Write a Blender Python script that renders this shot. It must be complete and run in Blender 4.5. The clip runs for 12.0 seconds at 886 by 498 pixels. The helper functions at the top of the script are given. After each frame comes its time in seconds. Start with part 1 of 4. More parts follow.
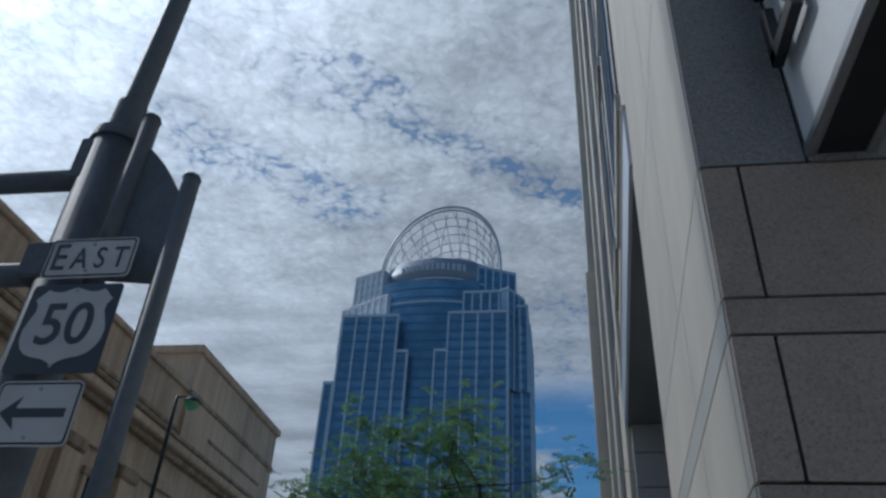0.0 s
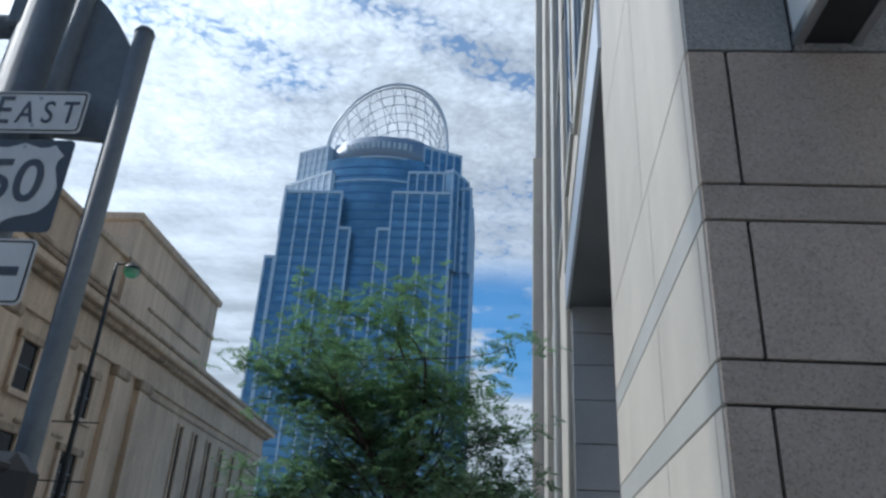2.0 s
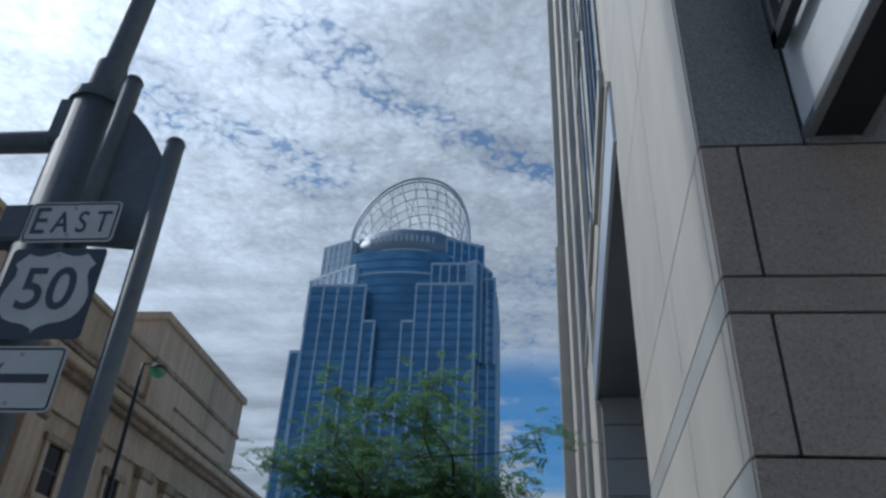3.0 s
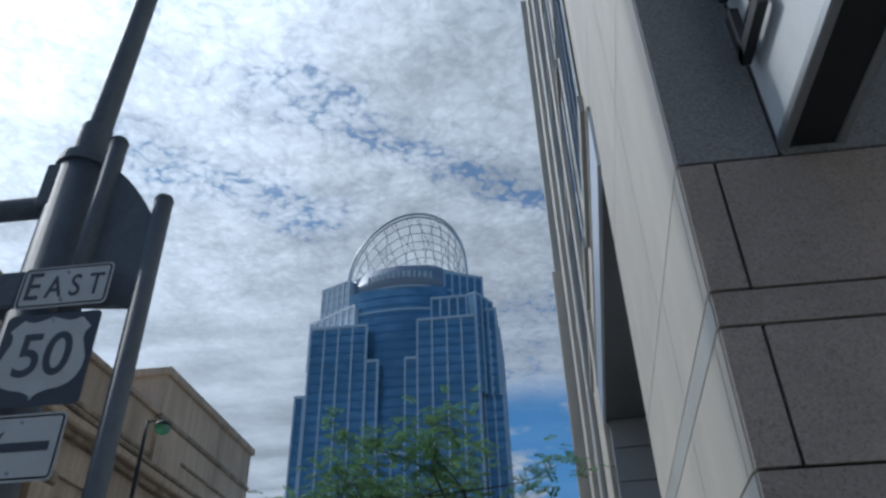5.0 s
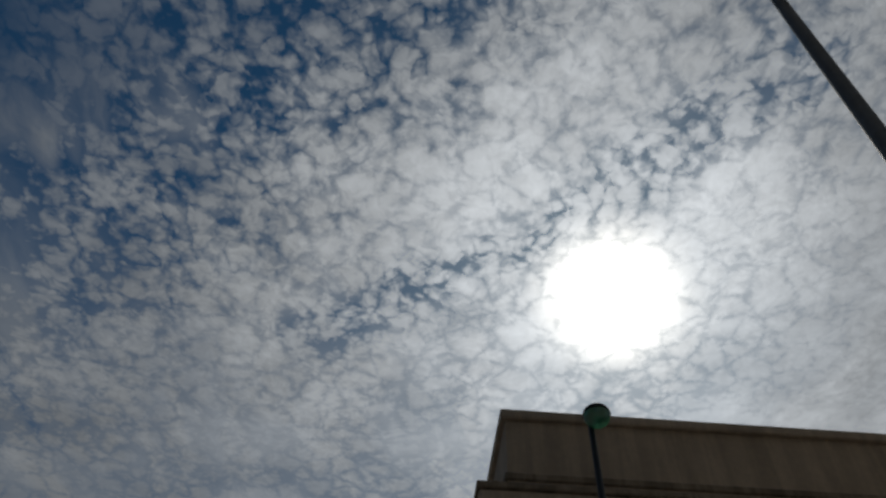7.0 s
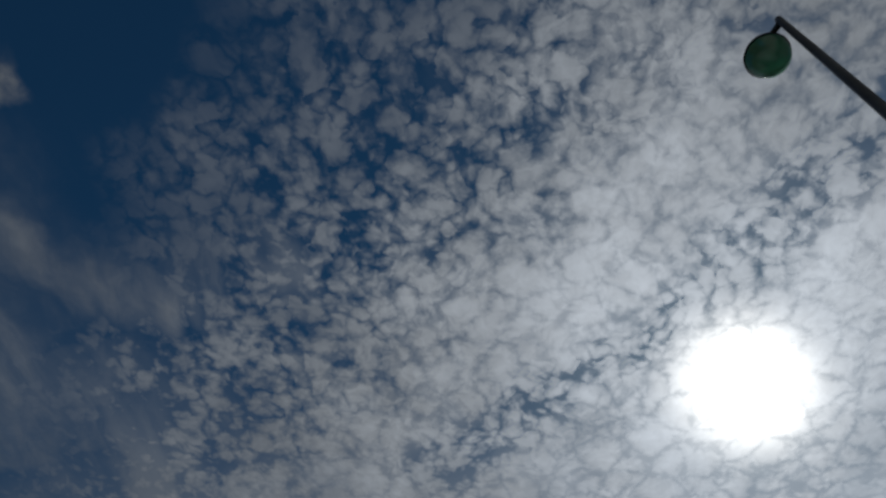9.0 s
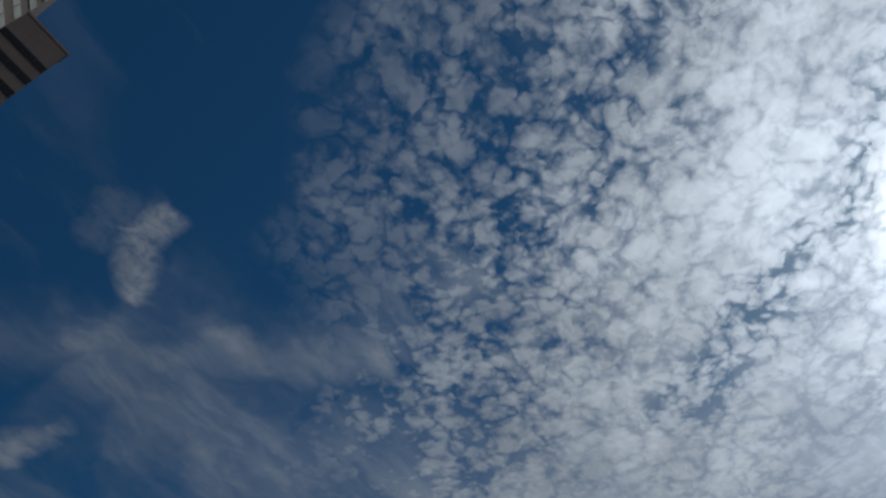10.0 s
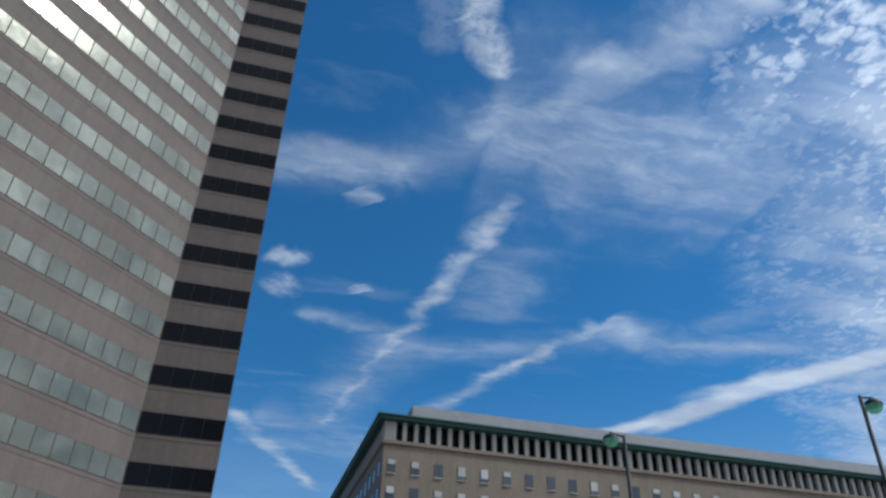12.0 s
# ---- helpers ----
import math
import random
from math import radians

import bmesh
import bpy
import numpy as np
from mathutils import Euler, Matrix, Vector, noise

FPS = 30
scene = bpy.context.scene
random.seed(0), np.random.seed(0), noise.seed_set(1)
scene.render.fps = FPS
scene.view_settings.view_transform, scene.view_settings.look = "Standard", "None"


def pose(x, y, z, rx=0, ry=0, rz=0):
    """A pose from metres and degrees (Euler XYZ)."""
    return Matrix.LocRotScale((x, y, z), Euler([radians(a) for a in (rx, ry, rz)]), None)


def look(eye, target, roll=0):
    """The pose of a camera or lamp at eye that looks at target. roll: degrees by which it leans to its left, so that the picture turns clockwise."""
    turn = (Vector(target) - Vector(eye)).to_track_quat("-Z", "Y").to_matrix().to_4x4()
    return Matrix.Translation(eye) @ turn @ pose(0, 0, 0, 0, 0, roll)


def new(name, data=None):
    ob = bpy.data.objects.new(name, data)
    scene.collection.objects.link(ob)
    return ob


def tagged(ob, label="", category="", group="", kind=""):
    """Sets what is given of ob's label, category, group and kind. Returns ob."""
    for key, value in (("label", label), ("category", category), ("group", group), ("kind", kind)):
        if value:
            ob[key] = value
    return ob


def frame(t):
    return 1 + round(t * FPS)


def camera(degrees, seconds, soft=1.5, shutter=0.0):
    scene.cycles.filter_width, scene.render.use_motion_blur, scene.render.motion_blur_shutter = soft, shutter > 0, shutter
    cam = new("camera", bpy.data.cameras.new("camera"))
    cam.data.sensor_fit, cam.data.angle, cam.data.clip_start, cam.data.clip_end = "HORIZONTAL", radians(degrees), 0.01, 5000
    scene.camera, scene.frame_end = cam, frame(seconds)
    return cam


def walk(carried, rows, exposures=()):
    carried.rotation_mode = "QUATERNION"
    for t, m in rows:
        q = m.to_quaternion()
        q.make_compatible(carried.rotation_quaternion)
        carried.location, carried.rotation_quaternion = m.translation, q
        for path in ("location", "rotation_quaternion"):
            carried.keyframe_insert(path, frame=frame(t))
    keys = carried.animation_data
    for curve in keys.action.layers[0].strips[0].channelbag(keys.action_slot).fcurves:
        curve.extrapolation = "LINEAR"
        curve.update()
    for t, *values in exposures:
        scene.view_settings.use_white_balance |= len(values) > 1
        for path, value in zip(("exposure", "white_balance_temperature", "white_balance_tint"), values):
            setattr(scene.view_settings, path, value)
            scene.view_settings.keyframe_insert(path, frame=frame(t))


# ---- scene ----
# ---------------- camera ----------------
cam = camera(61.2, 12.0, soft=2.7)
walk(cam, [
    (0, pose(0.141, -0.044, 1.627, 123.86, -2.74, 7.96)),
    (0.5, pose(0.049, 0.030, 1.590, 112.31, -3.29, 3.56)),
    (1, pose(0.003, 0.029, 1.584, 110.54, -3.26, 2.93)),
    (1.5, pose(0.000, 0.000, 1.600, 112.01, -3.09, 2.76)),
    (2, pose(0.006, -0.018, 1.607, 115.01, -3.00, 2.92)),
    (2.5, pose(0.007, -0.082, 1.628, 122.89, -2.36, 4.42)),
    (3, pose(0.014, -0.060, 1.624, 121.83, -2.50, 5.26)),
    (3.2, pose(0.014, -0.025, 1.612, 119.64, -2.69, 5.23)),
    (4.8, pose(0.033, -0.065, 1.617, 121.21, 0.59, 6.89)),
    (5, pose(0.049, -0.084, 1.620, 124.37, 1.29, 7.43)),
    (5.5, pose(0.087, -0.141, 1.633, 131.81, 2.30, 17.23)),
    (6, pose(0.099, -0.149, 1.650, 138.06, 2.89, 48.96)),
    (6.5, pose(0.118, -0.155, 1.650, 138.96, 1.42, 75.26)),
    (7, pose(0.194, -0.178, 1.650, 140.56, -1.32, 85.83)),
    (7.5, pose(0.596, -0.300, 1.650, 146.84, -2.94, 93.70)),
    (7.7, pose(0.672, -0.323, 1.650, 148.35, -1.93, 97.13)),
    (9.3, pose(0.679, -0.325, 1.650, 149.34, -2.83, 97.97)),
    (9.5, pose(0.680, -0.326, 1.650, 148.63, -1.66, 105.79)),
    (10, pose(0.682, -0.326, 1.650, 146.96, -1.06, 123.75)),
    (10.5, pose(0.685, -0.327, 1.650, 142.16, -2.34, 137.66)),
    (11, pose(0.687, -0.328, 1.650, 133.90, -2.85, 153.01)),
    (11.5, pose(0.689, -0.328, 1.650, 126.79, -2.40, 162.38)),
    (12, pose(0.691, -0.329, 1.650, 123.97, -1.34, 164.21)),
], exposures=[
    (0.0, 0.0, 5800, 8), (0.3, 0.75, 5800, 8), (0.6, 1.4, 5900, 8), (1.0, 1.45, 6000, 8), (1.5, 1.4, 6000, 8), (2.0, 0.95, 5900, 8), (2.4, 0.5, 5850, 8),
    (3.2, 0.3, 5750, 8), (4.8, 0.4, 5800, 8), (5.5, -0.12, 5800, 8), (6.0, -0.85, 6200, 9), (6.5, -1.46, 6500, 10), (7.0, -1.46, 6850, 10), (7.5, -1.58, 6600, 10),
    (9.5, -1.75, 6350, 10), (10.0, -1.08, 6150, 9), (10.5, -0.52, 5950, 8), (11.2, 0.25, 5900, 8), (12.0, 0.7, 5900, 9)])

# ---------------- sky and sun ----------------
SUN_AZ, SUN_EL = -68.94, 45.95
SUN_DIR = Vector((math.sin(radians(SUN_AZ)) * math.cos(radians(SUN_EL)),
                  math.cos(radians(SUN_AZ)) * math.cos(radians(SUN_EL)), math.sin(radians(SUN_EL))))


class Nodes:
    """Short way to write a node tree."""
    def __init__(self, tree):
        self.t = tree
        tree.nodes.clear()

    def put(self, kind, **kw):
        n = self.t.nodes.new(kind)
        for k, v in kw.items():
            setattr(n, k, v)
        return n

    def link(self, a, b):
        self.t.links.new(a, b)

    def feed(self, sock, v):
        if isinstance(v, bpy.types.NodeSocket):
            self.t.links.new(v, sock)
        elif v is not None:
            sock.default_value = v

    def math(self, op, a, b=None, c=None, clamp=False):
        n = self.put("ShaderNodeMath", operation=op, use_clamp=clamp)
        for s, v in zip(n.inputs, (a, b, c)):
            self.feed(s, v)
        return n.outputs[0]

    def vmath(self, op, a, b=None, scale=None):
        n = self.put("ShaderNodeVectorMath", operation=op)
        self.feed(n.inputs[0], a)
        self.feed(n.inputs[1], b)
        if scale is not None:
            self.feed(n.inputs["Scale"], scale)
        return n.outputs["Value"] if op == "DOT_PRODUCT" or op == "LENGTH" else n.outputs[0]

    def noise(self, vec, scale, detail=4.0, rough=0.55, dist=0.0):
        n = self.put("ShaderNodeTexNoise")
        self.feed(n.inputs["Vector"], vec)
        n.inputs["Scale"].default_value, n.inputs["Detail"].default_value = scale, detail
        n.inputs["Roughness"].default_value, n.inputs["Distortion"].default_value = rough, dist
        return n.outputs["Fac"]

    def ramp(self, v, a, b, lo=0.0, hi=1.0, smooth=True):
        n = self.put("ShaderNodeMapRange", interpolation_type="SMOOTHSTEP" if smooth else "LINEAR")
        self.feed(n.inputs["Value"], v)
        for name, val in (("From Min", a), ("From Max", b), ("To Min", lo), ("To Max", hi)):
            n.inputs[name].default_value = val
        return n.outputs["Result"]

    def mix(self, f, a, b, blend="MIX"):
        n = self.put("ShaderNodeMix", data_type="RGBA", blend_type=blend)
        self.feed(n.inputs[0], f)
        self.feed(n.inputs[6], a)
        self.feed(n.inputs[7], b)
        return n.outputs[2]


def make_sky():
    world = bpy.data.worlds.new("world")
    scene.world = world
    world.use_nodes = True
    g = Nodes(world.node_tree)
    way = g.vmath("NORMALIZE", g.put("ShaderNodeTexCoord").outputs["Generated"])
    sep = g.put("ShaderNodeSeparateXYZ")
    g.link(way, sep.inputs[0])
    up = g.math("MAXIMUM", sep.outputs[2], 0.06)
    flat = g.put("ShaderNodeCombineXYZ")
    g.link(g.math("DIVIDE", sep.outputs[0], up), flat.inputs[0])
    g.link(g.math("DIVIDE", sep.outputs[1], up), flat.inputs[1])
    p = flat.outputs[0]
    # clear air
    sky = g.put("ShaderNodeTexSky", sky_type="NISHITA", sun_disc=False, sun_elevation=radians(SUN_EL),
                sun_rotation=radians(SUN_AZ % 360), air_density=1.0, dust_density=0.3, ozone_density=3.0)
    blue = g.mix(1.0, sky.outputs[0], (0.0188, 0.0515, 0.0665, 1), "MULTIPLY")
    # how near the sun a direction lies
    cosine = g.vmath("DOT_PRODUCT", way, tuple(SUN_DIR))
    wide = g.math("POWER", g.math("MAXIMUM", cosine, 0.0), 4.5)
    halo = g.math("POWER", g.math("MAXIMUM", cosine, 0.0), 45.0)
    core = g.math("POWER", g.math("MAXIMUM", cosine, 0.0), 640.0)
    # the sheet is a level layer: its small rounded cells are laid out on a plane overhead
    warp = g.put("ShaderNodeTexNoise")
    warp.inputs["Scale"].default_value, warp.inputs["Detail"].default_value = 9.0, 4.0
    g.link(p, warp.inputs["Vector"])
    off = g.vmath("SCALE", g.vmath("SUBTRACT", warp.outputs["Color"], (0.5, 0.5, 0.5)), scale=0.07)
    q = g.vmath("ADD", p, off)
    warp2 = g.put("ShaderNodeTexNoise")
    warp2.inputs["Scale"].default_value, warp2.inputs["Detail"].default_value = 45.0, 3.0
    g.link(p, warp2.inputs["Vector"])
    q2 = g.vmath("ADD", q, g.vmath("SCALE", g.vmath("SUBTRACT", warp2.outputs["Color"], (0.5, 0.5, 0.5)), scale=0.022))

    def cells(vec, scale):
        """Rounded cells of the layer: how far inside its cell a place lies, and a random number for each cell."""
        edge = g.put("ShaderNodeTexVoronoi", feature="DISTANCE_TO_EDGE")
        inner = g.put("ShaderNodeTexVoronoi", feature="F1")
        for n in (edge, inner):
            n.inputs["Scale"].default_value = scale
            g.link(vec, n.inputs["Vector"])
        chance = g.put("ShaderNodeSeparateColor")
        g.link(inner.outputs["Color"], chance.inputs[0])
        return edge.outputs["Distance"], chance.outputs[0], g.math("SUBTRACT", 0.52, inner.outputs["Distance"])

    fine = g.noise(q2, 60.0, 5.0, 0.65)
    mid = g.noise(q, 7.0, 4.0, 0.6)
    patch = g.noise(p, 3.4, 3.0, 0.5)
    calm = g.put("ShaderNodeTexNoise")
    calm.inputs["Scale"].default_value, calm.inputs["Detail"].default_value = 13.0, 1.5
    g.link(p, calm.inputs["Vector"])
    q3 = g.vmath("ADD", p, g.vmath("SCALE", g.vmath("SUBTRACT", calm.outputs["Color"], (0.5, 0.5, 0.5)), scale=0.06))
    inside = cells(q3, 16.0)[0]
    chance, puff = cells(q2, 28.0)[1:]
    small, _, dot = cells(q2, 55.0)

    def strip(x0, y0, x1, y1, width, soft, wander=0.12, ends=0.15):
        """0 to 1 near the straight line from one point of the layer to another, with ragged sides."""
        d = Vector((x1 - x0, y1 - y0, 0))
        ln = d.length
        d.normalize()
        r = g.vmath("SUBTRACT", q, (x0, y0, 0))
        along = g.vmath("DOT_PRODUCT", r, tuple(d))
        across = g.vmath("DOT_PRODUCT", r, (-d.y, d.x, 0))
        across = g.math("ADD", across, g.math("MULTIPLY", g.math("SUBTRACT", mid, 0.5), wander))
        near = g.ramp(g.math("ABSOLUTE", across), width, width + soft, 1.0, 0.0)
        cut = g.math("MULTIPLY", g.ramp(along, -2 * ends * ln, 0.0), g.ramp(along, ln, (1 + 2 * ends) * ln, 1.0, 0.0))
        return g.math("MULTIPLY", near, cut)

    def highest(values):
        out = values[0]
        for v in values[1:]:
            out = g.math("MAXIMUM", out, v)
        return out

    # the sheet thins out towards a line in the south-east
    side = g.vmath("DOT_PRODUCT", p, (-0.74, 0.67, 0.0))
    ragged = g.math("ADD", side, g.math("MULTIPLY", g.math("SUBTRACT", mid, 0.5), 0.20))
    ragged = g.math("ADD", ragged, g.math("MULTIPLY", g.math("SUBTRACT", patch, 0.5), 0.30))
    fill = g.ramp(ragged, 0.16, 0.60)
    north = g.ramp(g.math("ADD", g.vmath("DOT_PRODUCT", p, (0.0, 1.0, 0.0)), g.math("MULTIPLY", mid, 0.3)), 0.65, 1.25)
    # lanes where the sheet breaks up into cells
    lane = highest([strip(-1.06, -0.20, -0.88, 0.05, 0.02, 0.09, 0.10), strip(-0.90, 0.03, -0.64, 0.35, 0.012, 0.07, 0.10),
                    strip(-0.66, 0.32, -0.42, 0.53, 0.03, 0.09, 0.12), strip(-0.72, 1.04, -0.40, 1.28, 0.03, 0.12, 0.22),
                    strip(-0.38, 0.92, 0.08, 1.32, 0.02, 0.11, 0.20), strip(-0.05, 2.3, 0.10, 1.75, 0.04, 0.20, 0.4)])
    shift = g.math("MULTIPLY", fill, 0.17)
    shift = g.math("ADD", shift, g.math("MULTIPLY", g.math("MULTIPLY", g.math("SUBTRACT", patch, 0.45), fill), 0.35))
    shift = g.math("SUBTRACT", shift, g.math("MULTIPLY", lane, g.ramp(north, 0.0, 1.0, 0.13, 0.29)))
    shift = g.math("ADD", shift, g.math("MULTIPLY", north, 0.26))
    loose = g.math("SUBTRACT", 1.0, g.math("MULTIPLY", g.math("SUBTRACT", 1.0, lane), g.math("MULTIPLY", fill, 0.85)))
    slabs = g.math("ADD", g.math("MULTIPLY", inside, 0.90), g.math("MULTIPLY", small, 0.12))
    round_ = g.math("ADD", 0.17, g.math("ADD", g.math("MULTIPLY", puff, 0.55), g.math("MULTIPLY", dot, 0.36)))
    amount = g.math("ADD", g.math("MULTIPLY", slabs, g.math("SUBTRACT", 1.0, loose)), g.math("MULTIPLY", round_, loose))
    amount = g.math("ADD", amount, shift)
    amount = g.math("ADD", amount, g.math("MULTIPLY", g.math("SUBTRACT", fine, 0.5), g.math("ADD", 0.26, g.math("MULTIPLY", loose, 0.22))))
    amount = g.math("ADD", amount, g.math("MULTIPLY", g.math("MULTIPLY", g.math("SUBTRACT", chance, 0.5), loose), 0.22))
    far = g.ramp(g.vmath("LENGTH", p), 1.25, 2.4)
    near_ = g.math("SUBTRACT", 1.0, g.math("MULTIPLY", far, 0.65))
    amount = g.math("ADD", amount, g.math("MULTIPLY", g.math("MULTIPLY", far, north), 0.14))
    body_cells = g.ramp(amount, -0.10, 0.40)
    depth = g.ramp(ragged, -0.10, 0.46, 0.28, 1.0)
    sheet = g.math("MULTIPLY", body_cells, g.math("MULTIPLY", g.ramp(ragged, -0.16, 0.02), depth))
    sheet = g.math("MULTIPLY", sheet, g.math("SUBTRACT", 1.0, g.math("MULTIPLY", lane, 0.10)))
    wispm = g.put("ShaderNodeMapping")
    wispm.inputs["Rotation"].default_value = (0, 0, radians(-55))
    wispm.inputs["Scale"].default_value = (0.6, 2.4, 1)
    g.link(q, wispm.inputs["Vector"])
    wisp = g.noise(wispm.outputs[0], 2.6, 6.0, 0.56, 0.7)
    feather = g.ramp(wisp, 0.36, 0.66)
    # smooth milky layer between the cells
    thin = g.math("MULTIPLY", g.ramp(ragged, 0.26, 0.62), g.ramp(patch, 0.35, 0.65, 0.50, 0.74))
    thin = g.math("MULTIPLY", thin, g.math("SUBTRACT", 1.0, g.math("MULTIPLY", lane, g.ramp(north, 0.0, 1.0, 0.75, 0.45))))
    thin = g.math("MAXIMUM", thin, g.math("MULTIPLY", strip(-0.57, -0.38, -0.64, -0.54, 0.0, 0.17, 0.3), g.math("MULTIPLY", feather, 0.45)))
    # thin high cloud: streaks, a bright bank, a lone tuft
    veil = g.math("MULTIPLY", g.ramp(wisp, 0.56, 0.80), 0.12)
    fibm = g.put("ShaderNodeMapping")
    fibm.inputs["Rotation"].default_value = (0, 0, radians(38))
    fibm.inputs["Scale"].default_value = (1.0, 2.2, 1)
    g.link(q, fibm.inputs["Vector"])
    fibre = g.ramp(g.noise(fibm.outputs[0], 6.0, 6.0, 0.58, 0.6), 0.28, 0.72, 0.50, 1.10)

    def streak(points, width, soft, k, wander=0.13):
        segs = [strip(*a, *b, width, soft * 1.5, wander, 0.10) for a, b in zip(points, points[1:])]
        body = g.math("POWER", highest(segs), 2.2)
        body = g.math("MULTIPLY", body, g.math("ADD", 0.45, g.math("MULTIPLY", feather, 0.65)))
        return g.math("MULTIPLY", g.math("MULTIPLY", body, fibre), k)

    veil = highest([
        veil,
        streak([(0.04, -1.23), (-0.21, -1.17), (-0.34, -1.03)], 0.0, 0.11, 0.50),
        streak([(-0.33, -1.04), (-0.46, -0.90), (-0.56, -0.76), (-0.66, -0.58)], 0.005, 0.085, 0.66),
        streak([(-0.37, -1.03), (-0.62, -0.98), (-0.98, -1.02)], 0.03, 0.28, 0.54, 0.3),
        streak([(-0.50, -1.10), (-0.75, -0.90), (-0.95, -0.85)], 0.03, 0.26, 0.54, 0.3),
        streak([(-0.28, -2.65), (-0.38, -1.93), (-0.45, -1.44), (-0.47, -1.20)], 0.0, 0.045, 0.75),
        streak([(-0.26, -2.65), (-0.40, -1.95)], 0.01, 0.16, 0.40),
        streak([(-0.53, -1.40), (-0.62, -1.72)], 0.0, 0.16, 0.32, 0.3),
        streak([(-0.62, -2.42), (-0.75, -2.05), (-0.83, -1.82), (-0.91, -1.68)], 0.0, 0.06, 0.72),
        streak([(-0.91, -1.68), (-1.10, -1.72), (-1.36, -1.66), (-1.75, -1.50)], 0.005, 0.11, 0.62),
        streak([(-0.45, -2.00), (-0.95, -1.75)], 0.0, 0.10, 0.30),
        streak([(0.04, -2.70), (-0.34, -3.50)], 0.0, 0.075, 0.75),
        streak([(-0.10, -1.85), (-0.38, -1.88)], 0.0, 0.06, 0.36),
        streak([(-0.02, -2.8), (-0.55, -2.9)], 0.02, 0.40, 0.34),
        streak([(-0.14, -1.27), (-0.18, -1.31)], 0.01, 0.035, 0.60, 0.10),
        streak([(-0.21, -1.67), (-0.23, -1.70)], 0.01, 0.03, 0.45, 0.10),
        streak([(-1.45, -1.25), (-1.20, -1.60)], 0.0, 0.10, 0.30)])
    bank = highest([strip(-1.20, -2.55, -1.46, -2.20, 0.015, 0.07, 0.09, 0.25), strip(-1.44, -2.24, -1.57, -1.86, 0.025, 0.085, 0.09, 0.25),
                    strip(-1.56, -1.90, -1.90, -1.40, 0.03, 0.09, 0.09, 0.25)])
    bank = g.math("MULTIPLY", bank, g.math("ADD", 0.72, g.math("MULTIPLY", feather, 0.28)))
    tuft = highest([strip(-0.235, -0.69, -0.25, -0.78, 0.0, 0.055, 0.12, 0.12), strip(-0.25, -0.77, -0.33, -0.86, 0.0, 0.045, 0.08, 0.12),
                    g.math("MULTIPLY", strip(-0.17, -0.74, -0.24, -0.83, 0.0, 0.05, 0.16, 0.12), 0.30),
                    g.math("MULTIPLY", strip(0.0, -1.59, -0.045, -1.61, 0.005, 0.05, 0.16, 0.3), 0.8), g.math("MULTIPLY", strip(0.0, -1.74, -0.05, -1.70, 0.01, 0.05, 0.14, 0.3), 0.6)])
    tuft = g.math("MULTIPLY", tuft, g.ramp(g.math("ADD", g.math("MULTIPLY", fibre, 0.4), fine), 0.42, 1.02, 0.15, 1.0))
    veil = highest([veil, bank, g.math("MULTIPLY", tuft, 0.74)])
    outer = g.ramp(g.vmath("LENGTH", p), 0.85, 1.35)
    outer = g.math("MULTIPLY", outer, g.math("SUBTRACT", 1.0, north))
    sheet = g.math("MULTIPLY", sheet, g.math("SUBTRACT", 1.0, g.math("MULTIPLY", outer, g.ramp(feather, 0.0, 1.0, 0.25, 0.05))))
    thin = g.math("MAXIMUM", thin, g.math("MULTIPLY", g.math("MULTIPLY", outer, g.ramp(ragged, -0.14, 0.25)), g.ramp(feather, 0.0, 1.0, 0.25, 0.62)))
    cloud = highest([sheet, thin, g.math("MINIMUM", veil, 0.95)])
    # a clear gap low in the north
    hole = strip(0.05, 2.50, 0.22, 3.80, 0.09, 0.22, 0.7)
    cloud = g.math("MULTIPLY", cloud, g.math("SUBTRACT", 1.0, g.math("MULTIPLY", hole, 0.88)))
    # pale haze low over the roofs
    low = g.ramp(sep.outputs[2], 0.02, 0.42, 0.55, 0.0)
    cloud = g.math("MAXIMUM", cloud, low)
    # light in the clouds: scattered sun, strongest towards it; thick middles are a little greyer
    near = g.math("POWER", g.math("MAXIMUM", cosine, 0.0), 14.0)
    body = g.math("ADD", 0.38, g.math("ADD", g.math("MULTIPLY", wide, 0.60), g.math("MULTIPLY", near, 0.56)))
    grey = g.ramp(g.math("ADD", g.math("MULTIPLY", amount, 0.8), g.math("ADD", fine, mid)), 0.85, 1.85, 0.80, 1.12)
    grey = g.math("ADD", 1.0, g.math("MULTIPLY", g.math("SUBTRACT", grey, 1.0), g.math("MULTIPLY", sheet, near_)))
    body = g.math("MULTIPLY", body, grey)
    mottle = g.math("MULTIPLY", g.math("ADD", puff, dot), g.ramp(north, 0.0, 1.0, 0.10, 0.18))
    body = g.math("MULTIPLY", body, g.math("ADD", 0.98, g.math("MULTIPLY", mottle, near_)))
    body = g.math("MULTIPLY", body, g.ramp(north, 0.0, 1.0, 1.0, 0.78))
    body = g.math("MULTIPLY", body, g.ramp(patch, 0.3, 0.7, 0.86, 1.12))
    bandm = g.put("ShaderNodeMapping")
    bandm.inputs["Rotation"].default_value = (0, 0, radians(-27))
    bandm.inputs["Scale"].default_value = (0.45, 2.0, 1)
    g.link(q, bandm.inputs["Vector"])
    band = g.ramp(g.noise(bandm.outputs[0], 2.6, 4.0, 0.55, 0.3), 0.34, 0.66, -0.13, 0.15)
